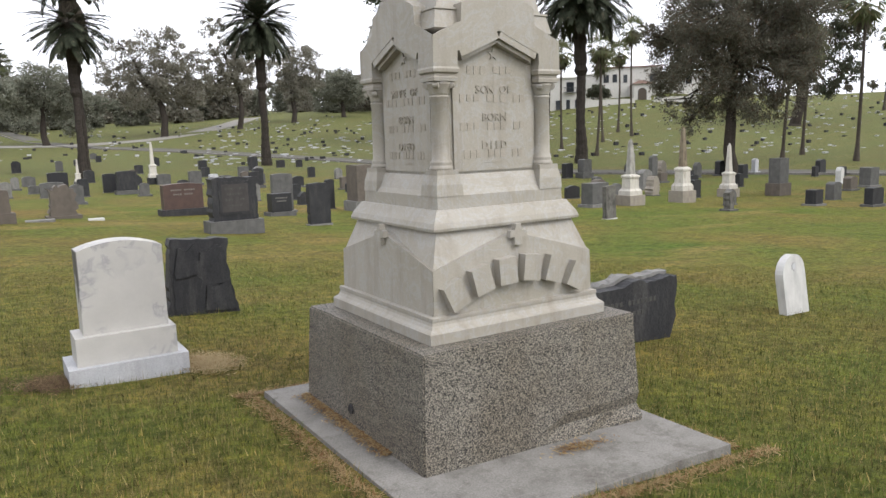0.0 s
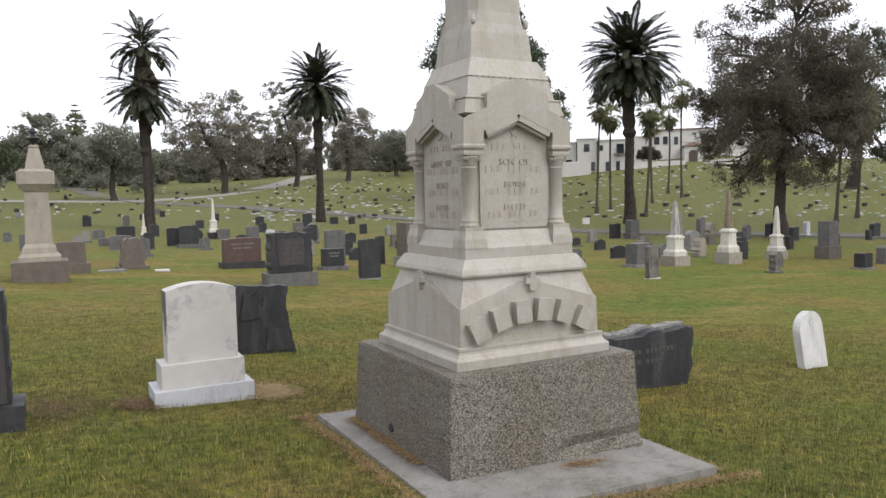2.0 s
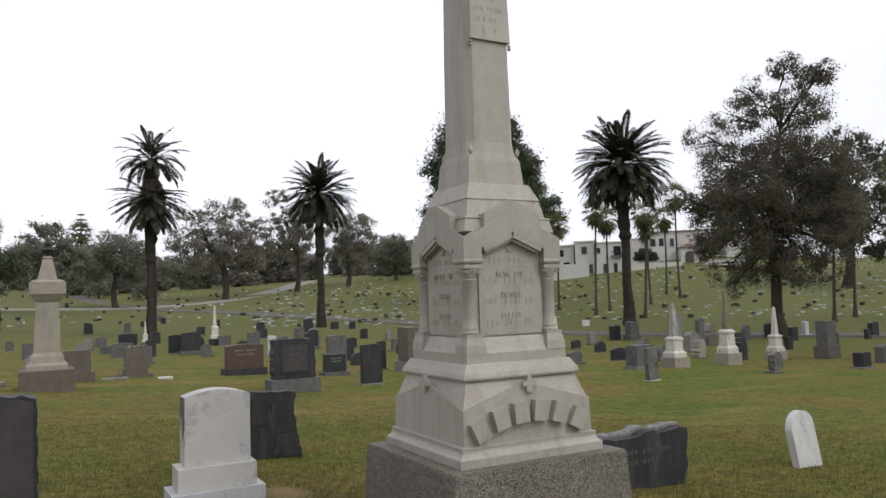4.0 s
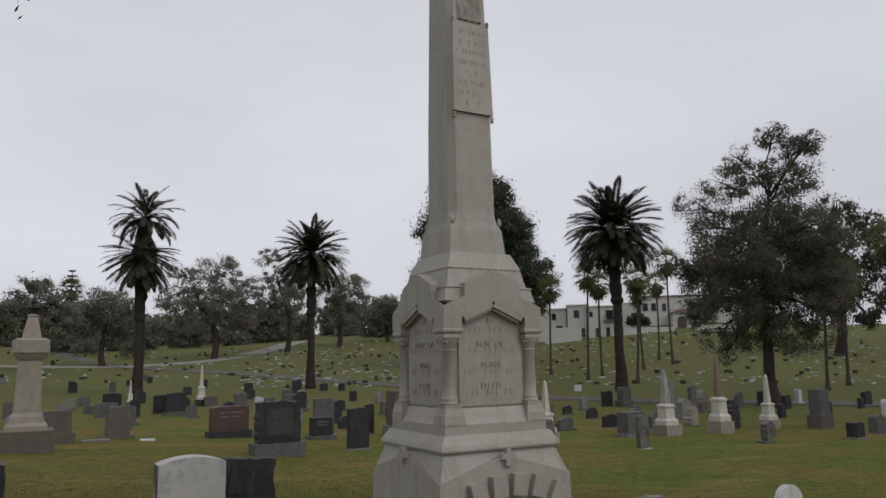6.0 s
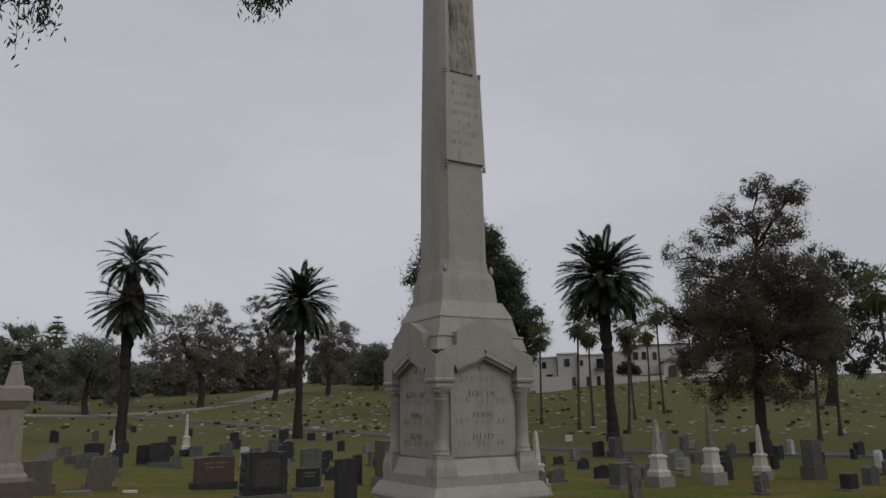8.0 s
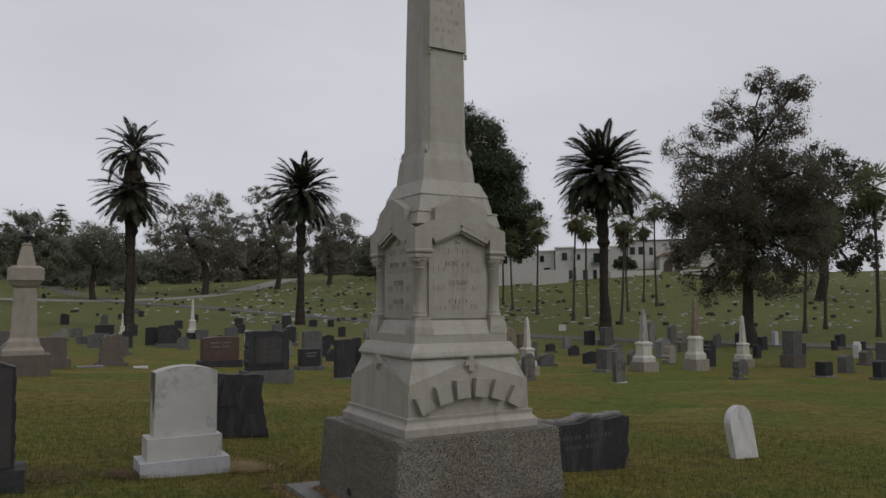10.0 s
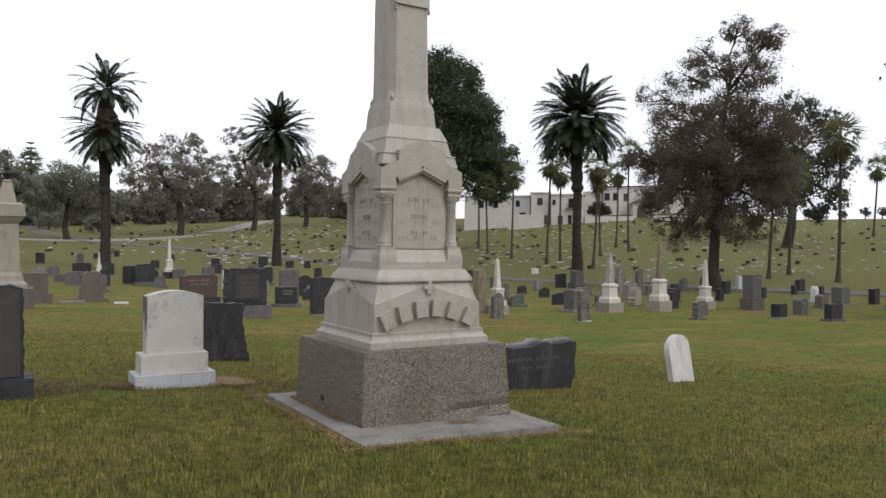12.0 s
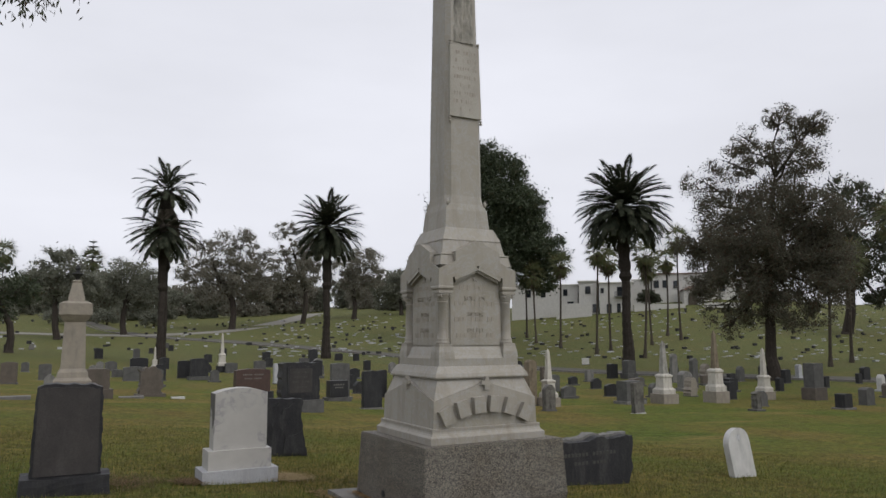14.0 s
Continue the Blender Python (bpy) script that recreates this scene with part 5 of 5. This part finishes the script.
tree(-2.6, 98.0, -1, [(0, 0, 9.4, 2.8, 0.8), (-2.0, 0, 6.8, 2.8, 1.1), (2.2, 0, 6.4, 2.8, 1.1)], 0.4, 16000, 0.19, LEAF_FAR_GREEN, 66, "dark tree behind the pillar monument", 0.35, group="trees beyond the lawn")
wr = random.Random(77)
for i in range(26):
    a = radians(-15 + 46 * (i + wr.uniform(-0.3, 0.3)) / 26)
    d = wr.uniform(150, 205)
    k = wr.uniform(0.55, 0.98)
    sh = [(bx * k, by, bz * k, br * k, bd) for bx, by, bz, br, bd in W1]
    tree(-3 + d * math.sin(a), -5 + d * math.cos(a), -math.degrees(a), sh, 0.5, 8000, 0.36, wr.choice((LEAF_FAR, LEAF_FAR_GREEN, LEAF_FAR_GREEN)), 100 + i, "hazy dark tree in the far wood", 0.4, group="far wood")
def layered_pine(x, y, tall, seed):
    """A far araucaria: a straight stem with flat tiers of boughs."""
    r = random.Random(seed)
    t = thing("norfolk_pine", (x, y, height(x, y) - 0.2), "far layered pine standing above the wood", "tree", "trees beyond the lawn")
    bm = bmesh.new()
    tube(bm, [Vector((0, 0, 0)), Vector((0.1, 0, tall * 0.5)), Vector((0, 0, tall))], [0.35, 0.22, 0.04], 8)
    part("trunk", bm, BARK, t)
    cs, us, vs = [], [], []
    for i in range(9):
        z, reach = tall * (0.45 + 0.065 * i), tall * 0.19 * (1 - i / 10)
        for k in range(9):
            az = k * 0.698 + i * 0.3 + r.uniform(-0.2, 0.2)
            way = Vector((math.cos(az), math.sin(az), 0.16))
            for j in range(10):
                p = Vector((0, 0, z)) + way * reach * (j + 1) / 10
                side = Vector((-way.y, way.x, 0)) * r.choice((-1, 1))
                cs.append(p + side * 0.15), us.append((way * 0.5 + side * 0.5) * 0.45), vs.append(Vector((0, 0, 0.14)) + way * 0.08)
    v, f = quads([tuple(c) for c in cs], [tuple(u) for u in us], [tuple(w) for w in vs])
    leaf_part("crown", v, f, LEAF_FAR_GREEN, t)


layered_pine(-3 + 165 * math.sin(radians(2.3)), -5 + 165 * math.cos(radians(2.3)), 16.5, 91)
for a, d, s in ((-3.0, 160, 31), (2.4, 165, 32)):
    fan_palm(-3 + d * math.sin(radians(a)), -5 + d * math.cos(radians(a)), 12.5, s, 2.4, "far fan palm above the wood")
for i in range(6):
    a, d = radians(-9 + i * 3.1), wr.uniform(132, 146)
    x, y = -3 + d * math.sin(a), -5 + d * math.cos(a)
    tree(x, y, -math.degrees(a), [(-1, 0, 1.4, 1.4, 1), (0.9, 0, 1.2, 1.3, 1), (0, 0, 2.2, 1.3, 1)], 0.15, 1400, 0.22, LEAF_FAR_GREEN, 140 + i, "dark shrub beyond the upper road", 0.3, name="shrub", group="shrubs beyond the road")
for a, d in ((58.5, 150), (60.2, 160), (61.6, 150), (62.6, 150), (63.0, 155)):
    x, y = -3 + d * math.sin(radians(a)), -5 + d * math.cos(radians(a))
    tree(x, y, 0, [(0, 0, 1.5, 0.8, 1.2), (0.7, 0, 1.2, 0.7, 1)], 0.10, 700, 0.16, LEAF_OLIVE, 170 + int(a * 10), "small tree on the hilltop", 0.4, name="shrub", group="shrubs on the hilltop")

# the bough that hangs over the visitor's path
ov = thing("overhanging_tree", (-9.4, 4.2, height(-9.4, 4.2) - 0.1), "tree with a long leafy bough hanging overhead", "tree", "trees on the lawn")
bm = bmesh.new()
O = Vector((-9.4, 4.2, height(-9.4, 4.2) - 0.1))
hang = [Vector(p) - O for p in ((-9.4, 4.2, 0.0), (-9.3, 4.2, 2.6), (-8.6, 4.4, 5.5), (-7.0, 4.8, 8.1), (-5.2, 5.4, 8.4), (-2.9, 6.1, 8.2), (0.3, 6.2, 8.95))]
tube(bm, hang, [0.30, 0.24, 0.17, 0.09, 0.05, 0.03, 0.010], 9)
hr = np.random.RandomState(8)
twigs = []
for k in range(74):
    if k < 66:
        x = hr.uniform(-5.0, -3.0)
        s0 = hang[4].lerp(hang[5], (x + 5.2) / 2.3)
        end = (6.2 if x < -3.85 else 6.9) - O.z + hr.uniform(0, 1.0)
    else:
        x = hr.uniform(0.05, 0.45)
        s0 = hang[6] + Vector((hr.uniform(-0.3, 0), 0, 0))
        end = 8.2 - O.z + hr.uniform(0, 0.35)
    e = Vector((x - O.x + hr.normal() * 0.10, s0.y + hr.normal() * 0.3, end))
    tube(bm, [s0, s0.lerp(e, 0.5) + Vector((0, 0, 0.08)), e], [0.012, 0.008, 0.003], 4)
    twigs.append((s0, e))
part("trunk", bm, BARK, ov)
cs, us, vs = [], [], []
for s0, e in twigs:
    for k in range(80):
        p = s0.lerp(e, hr.uniform(0.25, 1.0)) + Vector(hr.normal(size=3) * 0.10)
        u = Vector((hr.normal() * 0.6, hr.normal() * 0.6, -0.9)).normalized()
        w = u.cross(Vector(hr.normal(size=3))).normalized()
        ln = hr.uniform(0.045, 0.08)
        cs.append(tuple(p)), us.append(tuple(u * ln)), vs.append(tuple(w * ln * 0.28))
v, f = quads(cs, us, vs)
leaf_part("leaves", v, f, LEAF_DARK, ov)

# ---- the white building on the hill ----
BX, BY = 76.0, 84.5
BZ = height(BX, BY)
house = thing("white_building", (BX, BY, BZ), "long white stucco two-storey building with low roofs", "building", turn=-41)


def wing(x0, x1, y0, y1, z1, roof=None, z0=-3.0):
    w = part("wall", block(x1 - x0, y1 - y0, z1 - z0, (x0 + x1) / 2, (y0 + y1) / 2, z0, 1.0, 0.05), STUCCO, house)
    part("roof" if roof else "parapet", block(x1 - x0 + 0.5, y1 - y0 + 0.5, 0.2, (x0 + x1) / 2, (y0 + y1) / 2, z1, 0.96, 0.04), roof or STUCCO, house)
    return w


def opening(x, y, z, w, h, arch=False):
    pts = [(-w / 2, 0), (w / 2, 0), (w / 2, h), (-w / 2, h)] if not arch else [(-w / 2, 0), (w / 2, 0)] + [(w / 2 * math.cos(math.pi * i / 8), h - w / 2 + w / 2 * math.sin(math.pi * i / 8)) for i in range(9)]
    fr = part("window" if not arch else "door", plate([(x + px * 1.18, z + pz * 1.04 - 0.05) for px, pz in pts], y - 0.08, y + 0.1), LIGHT_GREY, house)
    part("pane", plate([(x + px, z + pz) for px, pz in pts], y - 0.10, y + 0.05), PANE if not arch else WOOD, fr)


def above(z):
    return z - BZ


wing(-17, -6.2, 1, 12, above(9.9))
wing(-6.0, -3.0, 0, 11, above(10.35))
wing(-2.75, 2.4, -0.8, 11, above(10.0))
wing(2.6, 5.5, 7, 14, above(10.9))
wing(5.7, 15, 6, 18, above(11.7), TILE)
wing(15.2, 24, 9, 18, above(10.8), TILE)
part("gatehouse", block(2.6, 5.0, 6.8, 11.5, 3.5, above(2.0), 1.0, 0.04), STUCCO, house, "small white gatehouse")
part("gatehouse_roof", block(3.2, 5.6, 0.65, 11.5, 3.5, above(8.8), 0.25, 0.03), TILE, house, "hipped clay tile roof")
for wx, wz, ww, wh in ((-4.55, 8.4, 0.75, 1.15), (-3.6, 5.4, 0.5, 1.3)):
    opening(wx, 0, above(wz), ww, wh)
for wx, wz, ww, wh in ((-2.3, 8.4, 0.45, 0.8), (0.55, 7.85, 1.0, 1.5), (-1.3, 5.25, 0.65, 1.4), (0.2, 5.2, 0.5, 1.5), (1.6, 5.4, 0.6, 1.3)):
    opening(wx, -0.8, above(wz), ww, wh)
for wx, wz, ww, wh in ((6.35, 9.5, 0.75, 1.2), (7.7, 9.5, 0.65, 1.2), (9.35, 9.4, 0.55, 1.2), (13.6, 9.4, 0.8, 1.2)):
    opening(wx, 6, above(wz), ww, wh)
for wx, wz, ww, wh in ((-14.2, 8.0, 0.7, 1.2), (-11.8, 8.0, 0.7, 1.2), (-8.2, 8.2, 0.6, 1.0), (-7.4, 5.4, 0.9, 1.8)):
    opening(wx, 1, above(wz), ww, wh)
for wx, wz, ww, wh in ((17.0, 9.0, 0.8, 1.1), (19.6, 9.0, 0.8, 1.1), (22.2, 9.0, 0.8, 1.1)):
    opening(wx, 9, above(wz), ww, wh)
part("chimney", block(0.9, 0.9, 1.5, 8.6, 10.0, above(11.8), 0.95, 0.03), STUCCO, house)
opening(11.45, 1.0, above(6.0), 1.15, 2.15, True)
balcony = part("balcony", block(1.9, 0.8, 0.14, 0.5, -1.2, above(7.72), 1.0, 0.02), LIGHT_GREY, house, "small iron-railed balcony")
part("handrail", block(1.9, 0.05, 0.06, 0.5, -1.57, above(8.5), 1.0, 0.0), DARK, balcony)
for i in range(13):
    part("baluster", block(0.03, 0.03, 0.66, -0.40 + 0.15 * i, -1.57, above(7.85), 1.0, 0.0), DARK, balcony)
for x0, x1, y, top in ((-9.5, -3.9, -2.2, 6.75), (2.5, 10.1, -1.6, 6.5), (12.9, 19, -1.6, 6.6)):
    part("garden_wall", block(x1 - x0, 0.35, 4.0, (x0 + x1) / 2, y, above(top - 4.0), 1.0, 0.04), STUCCO, house, "plain white stucco garden wall")
low = thing("long_low_house", (132, 52, height(132, 52) - 0.8), "low pale house with a flat roof on the hilltop", "building", turn=-62)
part("wall", block(16, 8, 2.6, bev=0.05), STUCCO, low)
part("roof", block(17, 9, 0.5, z=2.6, top=0.95, bev=0.05), TILE, low)
for i in range(5):
    fr = part("window", plate([(-6.5 + 3 * i, 0.8), (-5.2 + 3 * i, 0.8), (-5.2 + 3 * i, 2.0), (-6.5 + 3 * i, 2.0)], -4.06, -3.9), LIGHT_GREY, low)
    part("pane", plate([(-6.4 + 3 * i, 0.9), (-5.3 + 3 * i, 0.9), (-5.3 + 3 * i, 1.9), (-6.4 + 3 * i, 1.9)], -4.09, -3.9), PANE, fr)
pole = thing("utility_pole", (88, 37, height(88, 37)), "wooden utility pole with cross arms on the hill", "utility pole")
part("pole", lathe([(0.18, 0), (0.12, 9.5)], n=8), WOOD, pole)
for z in (7.6, 8.4, 9.1):
    part("cross_arm", block(2.2, 0.12, 0.14, z=z, bev=0.0, turn=Matrix.Rotation(radians(-60), 4, "Z")), WOOD, pole)

# ---- grass blades, straw and bare patches round the monument ----
gr = np.random.RandomState(4)


def blades(name, n, centre, spread, tall, wide, material, label, flat=False, keep=None):
    p = centre(n)
    ok = ~((np.abs(p[:, 0] + 0.04) < 0.95) & (np.abs(p[:, 1] + 0.155) < 1.13)) if keep is None else keep(p)
    for bx, by, bw, bd in ((-1.62, 2.02, 0.39, 0.22), (2.32, 1.08, 0.64, 0.15), (-3.285, 1.72, 0.40, 0.23), (-0.5, 4.15, 0.36, 0.1), (5.12, 1.12, 0.24, 0.08)):
        ok &= ~((np.abs(p[:, 0] - bx) < bw) & (np.abs(p[:, 1] - by) < bd))
    p = p[ok]
    z = np.array([height(a, b) + 0.014 * noise.noise(Vector((a * 1.3, b * 1.3, 0))) + 0.03 * noise.noise(Vector((a * 0.3, b * 0.3, 4))) for a, b in p])
    m = len(p)
    az = gr.uniform(0, 6.283, m)
    h = tall * gr.uniform(0.5, 1.25, m)
    base = np.stack([p[:, 0], p[:, 1], z + (spread if flat else -0.006)], 1)
    sd = np.stack([-np.sin(az), np.cos(az), np.zeros(m)], 1) * (wide * gr.uniform(0.6, 1.3, m))[:, None]
    tilt = np.clip(np.abs(gr.normal(0.42, 0.32, m)), 0, 1.3) if not flat else gr.uniform(1.25, 1.6, m)
    tip = base + np.stack([np.cos(az) * np.sin(tilt), np.sin(az) * np.sin(tilt), np.cos(tilt)], 1) * h[:, None]
    verts = np.stack([base - sd, base + sd, tip], 1).reshape(-1, 3)
    ob = leaf_part(name, verts, np.arange(3 * m).reshape(-1, 3), material, None, label)
    return tagged(ob, category="grass" if not flat else "straw", kind="stuff")


def wedge(n):
    """Denser towards the visitor's path."""
    d = 0.9 + 13.0 * gr.uniform(0, 1, n) ** 1.5
    a = np.radians(gr.uniform(-12, 78, n))
    o = np.stack([gr.uniform(-3.5, -2.4, n), gr.uniform(-6.2, -3.7, n)], 1)
    return o + np.stack([d * np.sin(a), d * np.cos(a)], 1)


blades("grass", 340000, wedge, 0, 0.042, 0.0027, BLADES, "short mown grass, green mixed with dry blades")

blades("grass_tufts", 60000, wedge, 0, 0.075, 0.003, BLADES, "longer uneven grass tufts in the lawn")


def rim(n):
    s = gr.randint(0, 4, n)
    u = gr.uniform(-1.15, 1.15, n)
    off = 0.95 + np.abs(gr.normal(0, 0.05, n))
    x = np.where(s == 0, -off - 0.05, np.where(s == 1, off - 0.05, u))
    y = np.where(s < 2, u - 0.08, np.where(s == 2, -off - 0.35, off + 0.05))
    return np.stack([x, y], 1)


blades("straw", 7000, rim, 0.012, 0.06, 0.003, STRAW, "dead straw along the slab's edge", True)
round_patch = lambda cx, cy, r: (lambda n: np.stack([gr.normal(cx, r, n), gr.normal(cy, r * 1.25, n)], 1))
blades("straw", 3200, round_patch(-1.07, 1.92, 0.10), 0.03, 0.07, 0.003, STRAW_PALE, "pale patch of dead straw beside the white headstone", True)
blades("straw", 2600, round_patch(-2.12, 1.92, 0.09), 0.026, 0.05, 0.003, STRAW_BROWN, "brown dry patch beside the white headstone", True)
blades("straw", 2600, round_patch(-2.72, 2.0, 0.20), 0.024, 0.05, 0.003, STRAW_BROWN, "bare brown earthy patch in the lawn", True)
# leaf litter on the slab
lp = np.concatenate([np.stack([-0.745 - np.abs(gr.normal(0, 0.035, 1500)), gr.uniform(-0.42, 0.72, 1500)], 1), np.stack([gr.normal(0.15, 0.1, 260), gr.normal(-0.86, 0.03, 260)], 1)])
az = gr.uniform(0, 6.283, len(lp))
c = np.stack([lp[:, 0], lp[:, 1], 0.008 - 0.033 * lp[:, 0] + gr.uniform(0, 0.012, len(lp))], 1)
u = np.stack([np.cos(az), np.sin(az), gr.uniform(-0.2, 0.2, len(lp))], 1) * gr.uniform(0.008, 0.022, (len(lp), 1))
w = np.stack([-np.sin(az), np.cos(az), gr.uniform(-0.3, 0.3, len(lp))], 1) * 0.004
v, f = quads(c, u, w)
tagged(leaf_part("leaf_litter", v, f, STRAW, None, "brown dry leaf litter on the concrete slab"), category="litter", kind="stuff")
